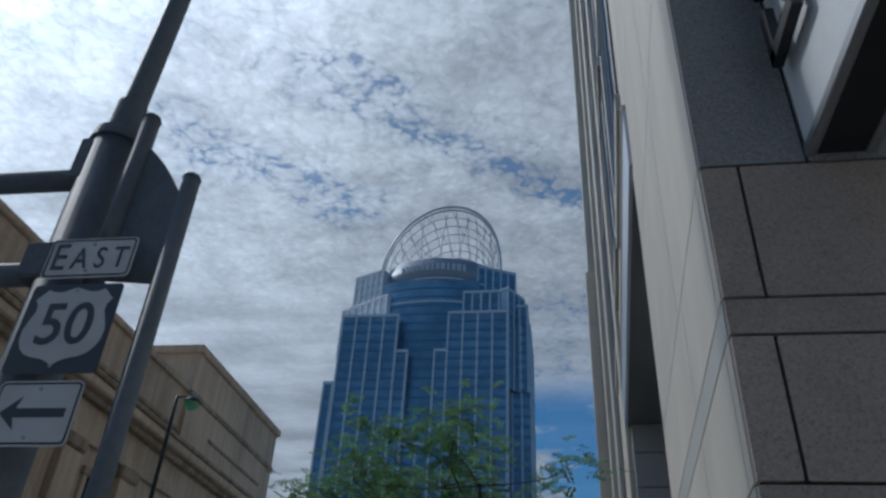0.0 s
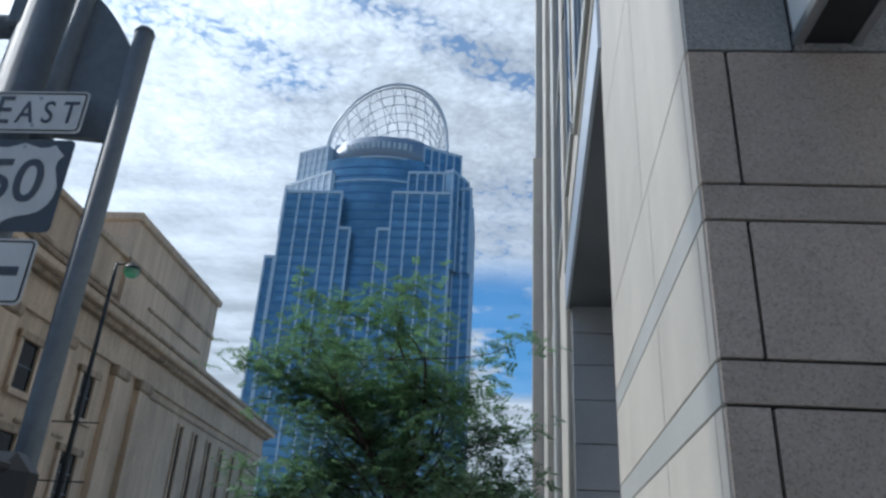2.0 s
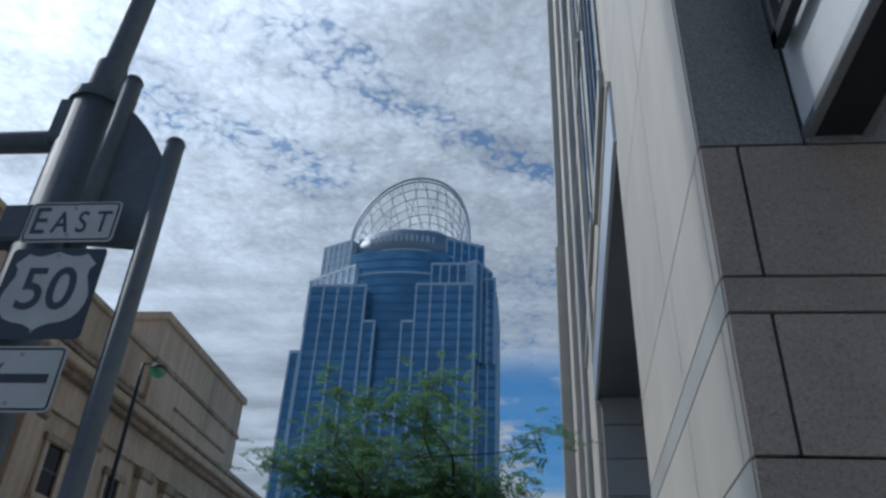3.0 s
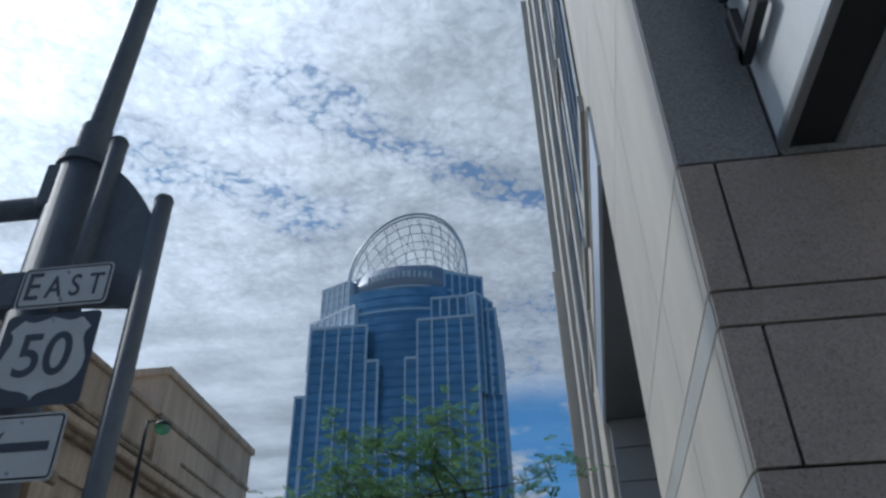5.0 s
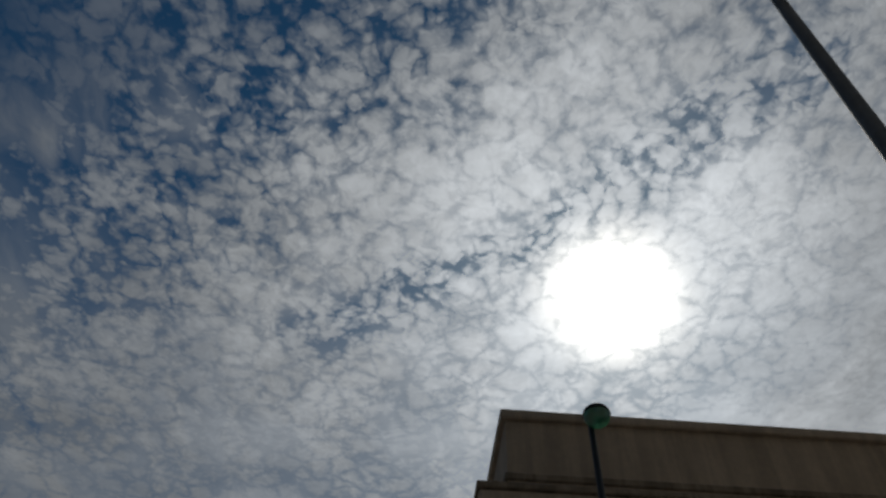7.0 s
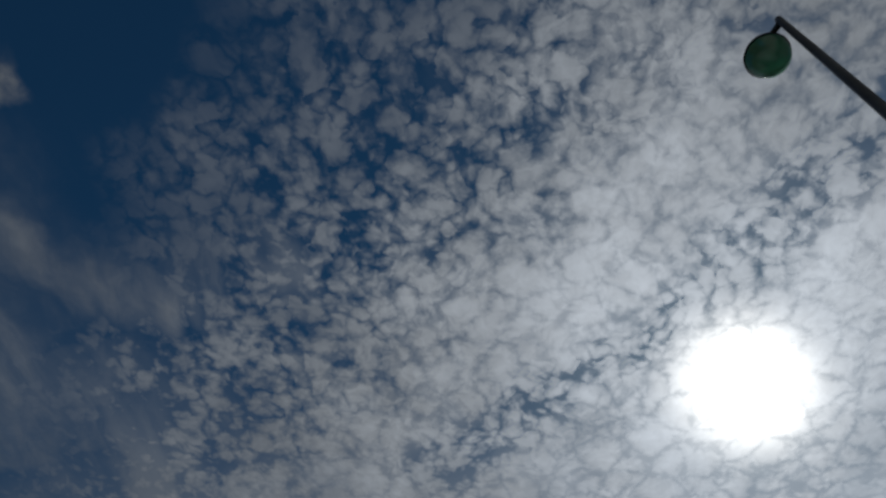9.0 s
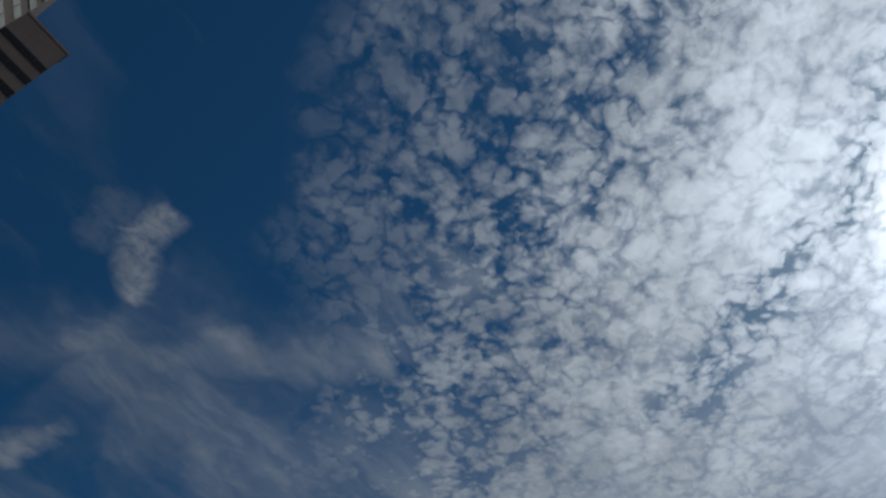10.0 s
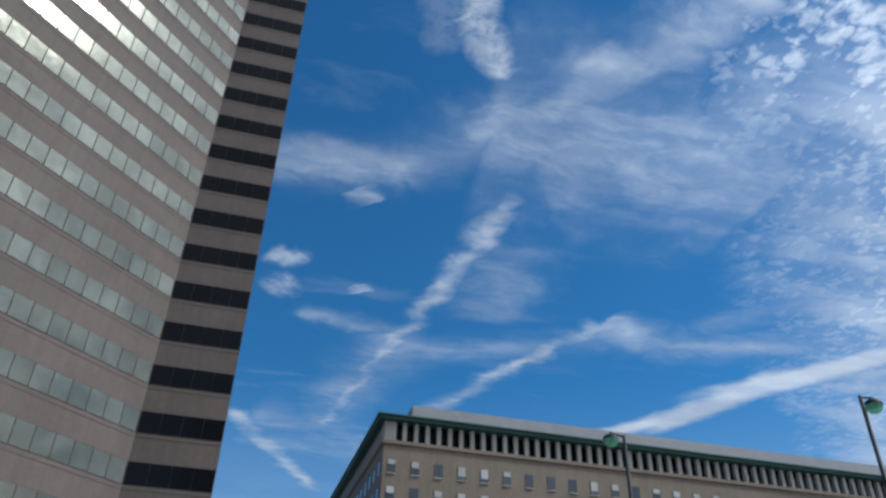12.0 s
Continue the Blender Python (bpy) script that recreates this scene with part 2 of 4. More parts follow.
    body = g.math("MULTIPLY", body, g.math("ADD", 1.0, g.math("MULTIPLY", band, north)))
    body = g.math("ADD", body, g.math("MULTIPLY", halo, 0.70))
    white = g.put("ShaderNodeCombineColor")
    g.link(g.math("MULTIPLY", body, 0.90), white.inputs[0])
    g.link(g.math("MULTIPLY", body, 0.98), white.inputs[1])
    g.link(g.math("MULTIPLY", body, 1.07), white.inputs[2])
    col = g.mix(g.math("MULTIPLY", cloud, 0.95), blue, white.outputs[0])
    # the sun behind the thin sheet
    shine = g.math("MULTIPLY", g.math("MULTIPLY", core, 9.0), g.ramp(amount, 0.0, 0.40, 0.5, 1.1))
    shine = g.math("ADD", shine, g.math("MULTIPLY", halo, 0.12))
    glare = g.put("ShaderNodeCombineColor")
    g.link(shine, glare.inputs[0])
    g.link(g.math("MULTIPLY", shine, 0.97), glare.inputs[1])
    g.link(g.math("MULTIPLY", shine, 0.90), glare.inputs[2])
    col = g.mix(1.0, col, glare.outputs[0], "ADD")
    bg = g.put("ShaderNodeBackground")
    g.link(col, bg.inputs[0])
    bg.inputs[1].default_value = 1.0
    g.link(bg.outputs[0], g.put("ShaderNodeOutputWorld").inputs[0])


make_sky()
lamp = bpy.data.lights.new("sun", "SUN")
lamp.energy, lamp.angle, lamp.color = 1.4, radians(3.0), (1.0, 0.95, 0.88)
sun = new("sun", lamp)
sun.matrix_world = look(SUN_DIR * 100, (0, 0, 0))


# ---------------- materials ----------------
def material(name, color, rough=0.7, metal=0.0, grain=0.0, grain_size=40.0, stain=0.0, stain_size=0.6, bump=0.0,
             second=None, speckle=0.0, random_tone=0.0, spec=0.5, streaks=0.0):
    m = bpy.data.materials.new(name)
    m.use_nodes = True
    g = Nodes(m.node_tree)
    b = g.put("ShaderNodeBsdfPrincipled")
    g.link(b.outputs[0], g.put("ShaderNodeOutputMaterial").inputs[0])
    b.inputs["Roughness"].default_value, b.inputs["Metallic"].default_value = rough, metal
    b.inputs["Specular IOR Level"].default_value = spec
    at = g.put("ShaderNodeNewGeometry").outputs["Position"]
    tone = None
    if grain:
        tone = g.ramp(g.noise(at, grain_size, 4.0, 0.65), 0.25, 0.75, 1 - grain, 1 + grain, False)
    if stain:
        s = g.ramp(g.noise(at, stain_size, 5.0, 0.6, 0.6), 0.3, 0.7, 1 - stain, 1 + stain * 0.5)
        tone = g.math("MULTIPLY", tone, s) if tone else s
    if streaks:
        mp = g.put("ShaderNodeMapping")
        mp.inputs["Scale"].default_value = (2.2, 2.2, 0.12)
        g.link(at, mp.inputs["Vector"])
        s = g.ramp(g.noise(mp.outputs[0], 1.0, 5.0, 0.65, 0.3), 0.35, 0.65, 1 - streaks, 1.0)
        tone = g.math("MULTIPLY", tone, s) if tone else s
    if random_tone:
        r = g.ramp(g.put("ShaderNodeObjectInfo").outputs["Random"], 0, 1, 1 - random_tone, 1 + random_tone, False)
        tone = g.math("MULTIPLY", tone, r) if tone else r
    base = (*color, 1)
    if second:
        base = g.mix(g.ramp(g.noise(at, stain_size * 2.3, 4.0, 0.6), 0.4, 0.65), base, (*second, 1))
    if speckle:
        v = g.put("ShaderNodeTexVoronoi", feature="F1")
        v.inputs["Scale"].default_value = 130.0
        g.link(at, v.inputs["Vector"])
        sc = g.put("ShaderNodeSeparateColor")
        g.link(v.outputs["Color"], sc.inputs[0])
        f = g.ramp(sc.outputs[0], 0.72, 0.92)
        base = g.mix(g.math("MULTIPLY", f, speckle), base, (0.045, 0.045, 0.05, 1))
        f2 = g.ramp(sc.outputs[1], 0.78, 0.95)
        base = g.mix(g.math("MULTIPLY", f2, speckle * 0.5), base, (0.5, 0.47, 0.45, 1))
    if tone:
        base = g.mix(1.0, base, tone, "MULTIPLY")
    g.feed(b.inputs["Base Color"], base)
    if bump:
        bp = g.put("ShaderNodeBump")
        bp.inputs["Strength"].default_value, bp.inputs["Distance"].default_value = bump, 0.02
        g.link(g.noise(at, grain_size * 0.7, 4.0, 0.6), bp.inputs["Height"])
        g.link(bp.outputs[0], b.inputs["Normal"])
    return m


GRANITE = material("flamed_granite", (0.345, 0.287, 0.245), 0.75, grain=0.16, grain_size=70, stain=0.14, stain_size=1.6,
                   bump=0.25, speckle=0.30, random_tone=0.06)
GRANITE_POLISHED = material("honed_granite", (0.20, 0.20, 0.20), 0.42, grain=0.16, grain_size=90, stain=0.12, speckle=0.4)
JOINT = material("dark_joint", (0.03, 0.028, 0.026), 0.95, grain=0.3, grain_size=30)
CREAM = material("cream_stone", (0.50, 0.465, 0.41), 0.6, grain=0.05, grain_size=50, stain=0.09, stain_size=1.1, random_tone=0.03,
                 streaks=0.08)
GREYBAND = material("grey_stone_band", (0.40, 0.40, 0.38), 0.5, grain=0.08, grain_size=60, stain=0.1)
GREYSTONE = material("grey_stone", (0.40, 0.40, 0.41), 0.6, grain=0.1, grain_size=40, stain=0.12, random_tone=0.05)
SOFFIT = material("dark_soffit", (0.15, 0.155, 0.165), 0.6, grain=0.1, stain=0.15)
LIME = material("weathered_limestone", (0.57, 0.46, 0.35), 0.85, grain=0.10, grain_size=6, stain=0.20, stain_size=0.22,
                bump=0.3, streaks=0.20, random_tone=0.05)
LIME_DARK = material("sooty_limestone", (0.41, 0.325, 0.24), 0.9, grain=0.14, grain_size=5, stain=0.25, stain_size=0.3, bump=0.3,
                     streaks=0.4)
STEEL = material("dark_painted_steel", (0.118, 0.142, 0.170), 0.6, 0.0, spec=0.3, grain=0.12, grain_size=20, stain=0.18, stain_size=2.0)
STEEL_GREY = material("weathered_steel", (0.115, 0.125, 0.135), 0.34, 0.6, grain=0.12, grain_size=25, stain=0.2, stain_size=3.0)
LAMP_STEEL = material("black_green_steel", (0.024, 0.03, 0.034), 0.55, 0.0, spec=0.3, grain=0.12, grain_size=20, stain=0.18)
BLACK = material("black_metal", (0.018, 0.018, 0.02), 0.4, 0.2, grain=0.15)
FASCIA = material("brushed_fascia_metal", (0.62, 0.66, 0.72), 0.3, 0.7, grain=0.05)
ALU = material("aluminium_edge", (0.36, 0.37, 0.38), 0.35, 0.8, grain=0.08)
WHITE_SHEET = material("white_sign_sheet", (0.52, 0.54, 0.55), 0.45, grain=0.04, grain_size=60, stain=0.1, stain_size=3.0)
BLACK_SHEET = material("black_sign_sheet", (0.045, 0.055, 0.072), 0.4, grain=0.08)
WHITE_PANEL = material("white_panel", (0.60, 0.62, 0.63), 0.4, grain=0.04, stain=0.07, stain_size=2.0)
# Base colours of the tower's glass and fins are raised for distance haze
BLUE_GLASS = material("blue_curtain_glass", (0.195, 0.33, 0.45), 0.22, 0.3, grain=0.24, grain_size=0.16, stain=0.25, stain_size=0.05, random_tone=0.08)
# Curtain glass again, much paler: sunlight on the left wings put into the colour
SUNLIT_GLASS = material("sunlit_curtain_glass", (0.74, 0.77, 0.80), 0.55, 0.0, grain=0.06, grain_size=0.3)
BLUE_SPANDREL = material("blue_spandrel", (0.105, 0.215, 0.34), 0.3, 0.3, grain=0.08, grain_size=0.2)
FIN = material("pale_metal_fin", (0.55, 0.61, 0.68), 0.5, 0.1, grain=0.05)
LATTICE = material("white_steel_tube", (0.50, 0.53, 0.57), 0.45, 0.3, grain=0.05)
CROWN_BAND = material("grey_crown_panel", (0.27, 0.31, 0.38), 0.5, 0.2, grain=0.06)
PINK = material("pink_precast", (0.150, 0.119, 0.101), 0.8, grain=0.1, grain_size=3, stain=0.12, stain_size=0.2, streaks=0.12)
PINK_DARK = material("pink_precast_rib", (0.215, 0.17, 0.15), 0.85, grain=0.1, grain_size=3, stain=0.12)
PINK_GROOVE = material("dark_groove", (0.09, 0.07, 0.06), 0.9, grain=0.1)
MIRROR_GLASS = material("silvered_glass", (0.175, 0.170, 0.134), 0.06, 0.85, bump=0.55, grain=0.10, grain_size=0.9, stain=0.25, stain_size=0.3, random_tone=0.16)
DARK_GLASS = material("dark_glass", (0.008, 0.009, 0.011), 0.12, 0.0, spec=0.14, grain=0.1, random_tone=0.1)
TAN = material("tan_brick", (0.265, 0.215, 0.165), 0.9, grain=0.14, grain_size=4, stain=0.12, stain_size=0.15, streaks=0.1)
PALE = material("pale_stone", (0.50, 0.475, 0.43), 0.8, grain=0.08, grain_size=4, stain=0.12)
COPPER = material("green_copper", (0.035, 0.10, 0.085), 0.6, 0.2, grain=0.15, grain_size=3)
COPPER_LIGHT = material("pale_green_copper", (0.22, 0.43, 0.36), 0.7, grain=0.12, grain_size=2)
BRICK = material("red_brick", (0.26, 0.10, 0.065), 0.9, grain=0.18, grain_size=6, stain=0.15)
ROOFGREY = material("grey_roof_metal", (0.36, 0.36, 0.37), 0.6, grain=0.08, stain=0.1)
WINDOW = material("old_window_glass", (0.10, 0.12, 0.14), 0.08, 0.3, grain=0.1, random_tone=0.35)
SHADE = material("window_blind", (0.52, 0.52, 0.49), 0.7, grain=0.08, random_tone=0.15)
BARK = material("bark", (0.055, 0.044, 0.036), 0.95, grain=0.3, grain_size=18, bump=0.6)
ASPHALT = material("asphalt", (0.05, 0.05, 0.052), 0.9, grain=0.25, grain_size=50, stain=0.2, bump=0.3)
CONCRETE = material("concrete", (0.45, 0.435, 0.41), 0.9, grain=0.12, grain_size=30, stain=0.2, bump=0.2)
EARTH = material("ground", (0.20, 0.19, 0.17), 0.95, grain=0.2, grain_size=2, stain=0.2)


def lamp_glass():
    m = bpy.data.materials.new("green_lamp_glass")
    m.use_nodes = True
    g = Nodes(m.node_tree)
    clear, milky, gloss = g.put("ShaderNodeBsdfTransparent"), g.put("ShaderNodeBsdfTranslucent"), g.put("ShaderNodeBsdfGlossy")
    clear.inputs[0].default_value = (0.34, 0.78, 0.56, 1)
    milky.inputs[0].default_value = (0.42, 0.85, 0.66, 1)
    gloss.inputs["Roughness"].default_value = 0.05
    a, c = g.put("ShaderNodeMixShader"), g.put("ShaderNodeMixShader")
    a.inputs[0].default_value, c.inputs[0].default_value = 0.5, 0.16
    g.link(clear.outputs[0], a.inputs[1])
    g.link(milky.outputs[0], a.inputs[2])
    g.link(a.outputs[0], c.inputs[1])
    g.link(gloss.outputs[0], c.inputs[2])
    g.link(c.outputs[0], g.put("ShaderNodeOutputMaterial").inputs[0])
    return m


LAMP_GLASS = lamp_glass()


def leaf_material():
    m = bpy.data.materials.new("leaf")
    m.use_nodes = True
    g = Nodes(m.node_tree)
    at = g.put("ShaderNodeNewGeometry")
    tone = g.ramp(g.noise(at.outputs["Position"], 1.3, 4.0, 0.6), 0.3, 0.7)
    col = g.mix(tone, (0.085, 0.150, 0.092, 1), (0.140, 0.212, 0.132, 1))
    col = g.mix(1.0, col, g.ramp(at.outputs["Random Per Island"], 0, 1, 0.65, 1.3, False), "MULTIPLY")
    d, t = g.put("ShaderNodeBsdfPrincipled"), g.put("ShaderNodeBsdfTranslucent")
    d.inputs["Roughness"].default_value = 0.5
    g.link(col, d.inputs["Base Color"])
    g.link(g.mix(1.0, col, (1.3, 1.55, 1.0, 1), "MULTIPLY"), t.inputs[0])
    x = g.put("ShaderNodeMixShader")
    x.inputs[0].default_value = 0.45
    g.link(d.outputs[0], x.inputs[1])
    g.link(t.outputs[0], x.inputs[2])
    g.link(x.outputs[0], g.put("ShaderNodeOutputMaterial").inputs[0])
    return m


LEAF = leaf_material()


# ---------------- building helpers ----------------
def box(bm, x0, x1, y0, y1, z0, z1, bevel=0.0):
    r = bmesh.ops.create_cube(bm, size=1.0, matrix=Matrix.Translation(((x0 + x1) / 2, (y0 + y1) / 2, (z0 + z1) / 2))
                              @ Matrix.Diagonal((abs(x1 - x0), abs(y1 - y0), abs(z1 - z0), 1)))
    if bevel:
        es = list({e for v in r["verts"] for e in v.link_edges})
        bmesh.ops.bevel(bm, geom=es, offset=bevel, segments=1, affect="EDGES")
    return bm


def tube(bm, a, b, r0, r1=None, seg=16, caps=True):
    a, b = Vector(a), Vector(b)
    turn = (b - a).to_track_quat("Z", "Y").to_matrix().to_4x4()
    bmesh.ops.create_cone(bm, cap_ends=caps, segments=seg, radius1=r0, radius2=r0 if r1 is None else r1, depth=(b - a).length,
                          matrix=Matrix.Translation((a + b) / 2) @ turn)
    return bm


def prism(bm, outline, depth, m):
    """A plate of an outline in its own x-z plane, thickened along y, set at m."""
    front = [bm.verts.new(m @ Vector((x, 0, z))) for x, z in outline]
    back = [bm.verts.new(m @ Vector((x, depth, z))) for x, z in outline]
    bm.faces.new(front)
    bm.faces.new(back[::-1])
    n = len(outline)
    for i in range(n):
        bm.faces.new((front[i], back[i], back[(i + 1) % n], front[(i + 1) % n]))
    bmesh.ops.recalc_face_normals(bm, faces=bm.faces[:])
    return bm


def finish(name, bm, mat, smooth=False):
    me = bpy.data.meshes.new(name)
    bm.to_mesh(me)
    bm.free()
    me.materials.append(mat)
    if smooth:
        for f in me.polygons:
            f.use_smooth = True
    return me


def thing(name, label, category, at=(0, 0, 0), group="", kind=""):
    ob = new(name)
    ob.location = at
    return tagged(ob, label, category, group, kind)


def part(name, bm, mat, parent, label="", smooth=False, kind=""):
    ob = new(name, finish(name, bm, mat, smooth))
    ob.parent = parent
    return tagged(ob, label, kind=kind)


def piece(name, mesh, parent, at, scale=(1, 1, 1), turn=0.0):
    ob = new(name, mesh)
    ob.parent = parent
    ob.location, ob.scale = at, scale
    ob.rotation_euler = (0, 0, turn)
    return ob


def B():
    return bmesh.new()


def bx(x0, x1, y0, y1, z0, z1, bevel=0.0):
    return box(B(), x0, x1, y0, y1, z0, z1, bevel)


def unit_block(name, mat, bevel=0.0):
    return finish(name, bx(-0.5, 0.5, -0.5, 0.5, -0.5, 0.5, bevel), mat)


# ---------------- ground ----------------
def make_ground():
    g = new("ground", finish("ground", bx(-1500, 1500, -1500, 1500, -0.6, -0.16), EARTH))
    tagged(g, "bare city ground reaching to the horizon", "ground", kind="structure")
    r = new("road", finish("road", bx(-14.0, -4.2, -300, 240, -0.3, -0.13), ASPHALT))
    tagged(r, "worn dark asphalt city street", "road", kind="structure")
    for n, x0, x1, y0 in (("pavement", -4.2, 14, -60), ("pavement", -20.5, -14.0, -85)):
        p = new(n, finish(n, bx(x0, x1, y0, 240, -0.3, 0.0, 0.02), CONCRETE))
        tagged(p, "grey concrete pavement with a kerb", "pavement", kind="structure")


make_ground()


# ---------------- granite corner building ----------------
def make_corner_building():
    b = thing("office_building", "cream stone office building with a granite corner pier", "building")
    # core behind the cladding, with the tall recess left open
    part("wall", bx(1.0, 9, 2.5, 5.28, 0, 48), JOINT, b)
    # the street front runs on at a slight turn from the street line
    swing = Matrix.Translation((0.90, 5.2, 0)) @ Matrix.Rotation(radians(-3.1), 4, "Z") @ Matrix.Translation((-0.90, -5.2, 0))

    def front(name, bm, mat, parent, label=""):
        bmesh.ops.transform(bm, matrix=swing, verts=bm.verts)
        return part(name, bm, mat, parent, label)

    front("recess_wall", bx(2.3, 9, 5.30, 11.7, 0, 6.05), GREYSTONE, b)
    front("upper_wall", bx(0.93, 9, 5.30, 11.7, 6.25, 48), CREAM, b)
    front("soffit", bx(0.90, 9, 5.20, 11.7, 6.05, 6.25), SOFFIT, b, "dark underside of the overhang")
    front("far_wall", bx(0.92, 9, 11.7, 40, 0, 48), CREAM, b)
    front("far_pier", bx(0.86, 0.92, 11.75, 12.6, 0, 48, 0.01), CREAM, b)
    front("far_pier", bx(0.80, 0.92, 15.6, 17.0, 0, 48, 0.02), GREYBAND, b)
    front("far_pier", bx(0.74, 0.92, 21.0, 23.0, 0, 48, 0.02), CREAM, b)
    front("far_pilaster", bx(0.50, 1.2, 36.0, 40.0, 24.1, 48, 0.03), GREYBAND, b)
    front("far_pilaster", bx(0.36, 1.2, 35.8, 40.2, 0, 24.1, 0.03), CREAM, b)
    for k in range(2, 11):
        z = 0.3 + k * 4.0
        for y0, y1 in ((9.7, 11.5), (12.9, 15.2), (17.5, 20.4), (23.6, 26.5)):
            w = front("window", bx(0.90, 0.945, y0, y1, z, z + 3.75), MIRROR_GLASS, b)
            front("window_bar", bx(0.875, 0.90, (y0 + y1) / 2 - 0.04, (y0 + y1) / 2 + 0.04, z, z + 3.75), ALU, w)
            front("window_sill", bx(0.87, 0.95, y0 - 0.08, y1 + 0.08, z - 0.22, z), GREYBAND, w)
    # granite return at the end of the recess
    joints = (0.0, 0.5, 1.12, 1.78, 2.46, 3.16, 3.83, 4.5, 5.06, 5.59, 6.05)
    for z0, z1 in zip(joints, joints[1:]):
        front("return_slab", bx(0.95, 2.6, 11.58, 11.68, z0 + 0.008, z1 - 0.008, 0.006), GREYSTONE, b)
    # fascia over the recess, thin bright metal
    front("fascia", bx(0.86, 0.90, 5.20, 11.7, 6.02, 6.68), FASCIA, b, "bright metal fascia")
    front("fascia_lip", bx(0.845, 0.90, 5.20, 11.7, 6.68, 6.76, 0.01), CREAM, b)
    # tall strip windows above
    for k in range(10):
        z = 7.9 + k * 4.0
        w = front("window", bx(0.90, 0.945, 6.3, 8.9, z, z + 3.75), MIRROR_GLASS, b)
        for y in (6.95, 7.6, 8.25):
            front("window_bar", bx(0.875, 0.90, y - 0.03, y + 0.03, z, z + 3.75), ALU, w)
        front("window_sill", bx(0.87, 0.95, 6.2, 9.0, z - 0.25, z), GREYBAND, w)
    # cream cladding of the street side, turned a little from the street line
    turn = math.atan2(0.16, 2.92)
    u = Vector((math.sin(turn), math.cos(turn), 0))
    slab = unit_block("cream_slab", CREAM, 0.006)
    band = unit_block("grey_band", GREYBAND, 0.004)
    base = Vector((0.736, 2.38, 0)) + Vector((math.cos(turn), -math.sin(turn), 0)) * 0.05

    def put(mesh, name, s0, s1, z0, z1, proud=0.0):
        c = base + u * ((s0 + s1) / 2) - Vector((math.cos(turn), -math.sin(turn), 0)) * proud
        piece(name, mesh, b, (c.x, c.y, (z0 + z1) / 2), (0.10, s1 - s0 - 0.012, z1 - z0 - 0.012), -turn)

    levels = [(0.0, 1.04), (1.19, 1.70), (1.70, 2.205), (2.355, 2.86), (3.006, 3.606), (3.606, 5.2), (5.2, 6.8)]
    z = 6.8
    while z < 46:
        levels.append((z, z + 1.6))
        z += 1.6
    for z0, z1 in levels:
        cuts = (0.0, 0.10, 1.05, 2.92) if z1 < 3.7 else (0.0, 1.25, 2.92)
        for s0, s1 in zip(cuts, cuts[1:]):
            put(slab, "cream_slab", s0, s1, z0, z1)
    for z0, z1 in ((1.04, 1.19), (2.205, 2.355), (2.86, 3.006)):
        put(band, "grey_band", 0.0, 2.92, z0, z1)
    # granite face of the corner pier
    block = unit_block("granite_block", GRANITE, 0.008)

    def face(x0, x1, z0, z1, mesh=block, name="granite_block", y=2.36, gap=0.013):
        piece(name, mesh, b, ((x0 + x1) / 2, y + 0.05, (z0 + z1) / 2), (x1 - x0 - gap, 0.10, z1 - z0 - gap))

    part("pier_core", bx(0.755, 6, 2.385, 2.5, 0, 10), JOINT, b, "dark joints of the pier")
    for i, (z0, z1) in enumerate(((0.0, 0.50), (0.50, 1.05), (1.20, 1.70), (1.70, 2.205), (2.355, 2.86), (3.006, 3.606))):
        xs = (0.736, 0.887, 1.95, 3.1, 4.3) if i % 2 else (0.736, 0.887, 1.80, 2.9, 4.3)
        for x0, x1 in zip(xs, xs[1:]):
            face(x0, x1, z0, z1)
    for z0, z1 in ((1.05, 1.20), (2.205, 2.355), (2.86, 3.006)):
        face(0.736, 2.4, z0, z1)
        face(2.4, 4.3, z0, z1)
    honed = unit_block("honed_slab", GRANITE_POLISHED, 0.005)
    for z0, z1 in ((3.606, 4.72), (4.72, 5.85), (5.85, 7.0), (7.0, 8.2), (8.2, 9.4)):
        face(0.736, 1.15, z0, z1, honed, "honed_slab")
        face(1.15, 2.4, z0, z1, honed, "honed_slab")
        face(2.4, 4.3, z0, z1, honed, "honed_slab")
    part("upper_pier", bx(0.75, 6, 2.37, 2.5, 9.4, 48), CREAM, b)


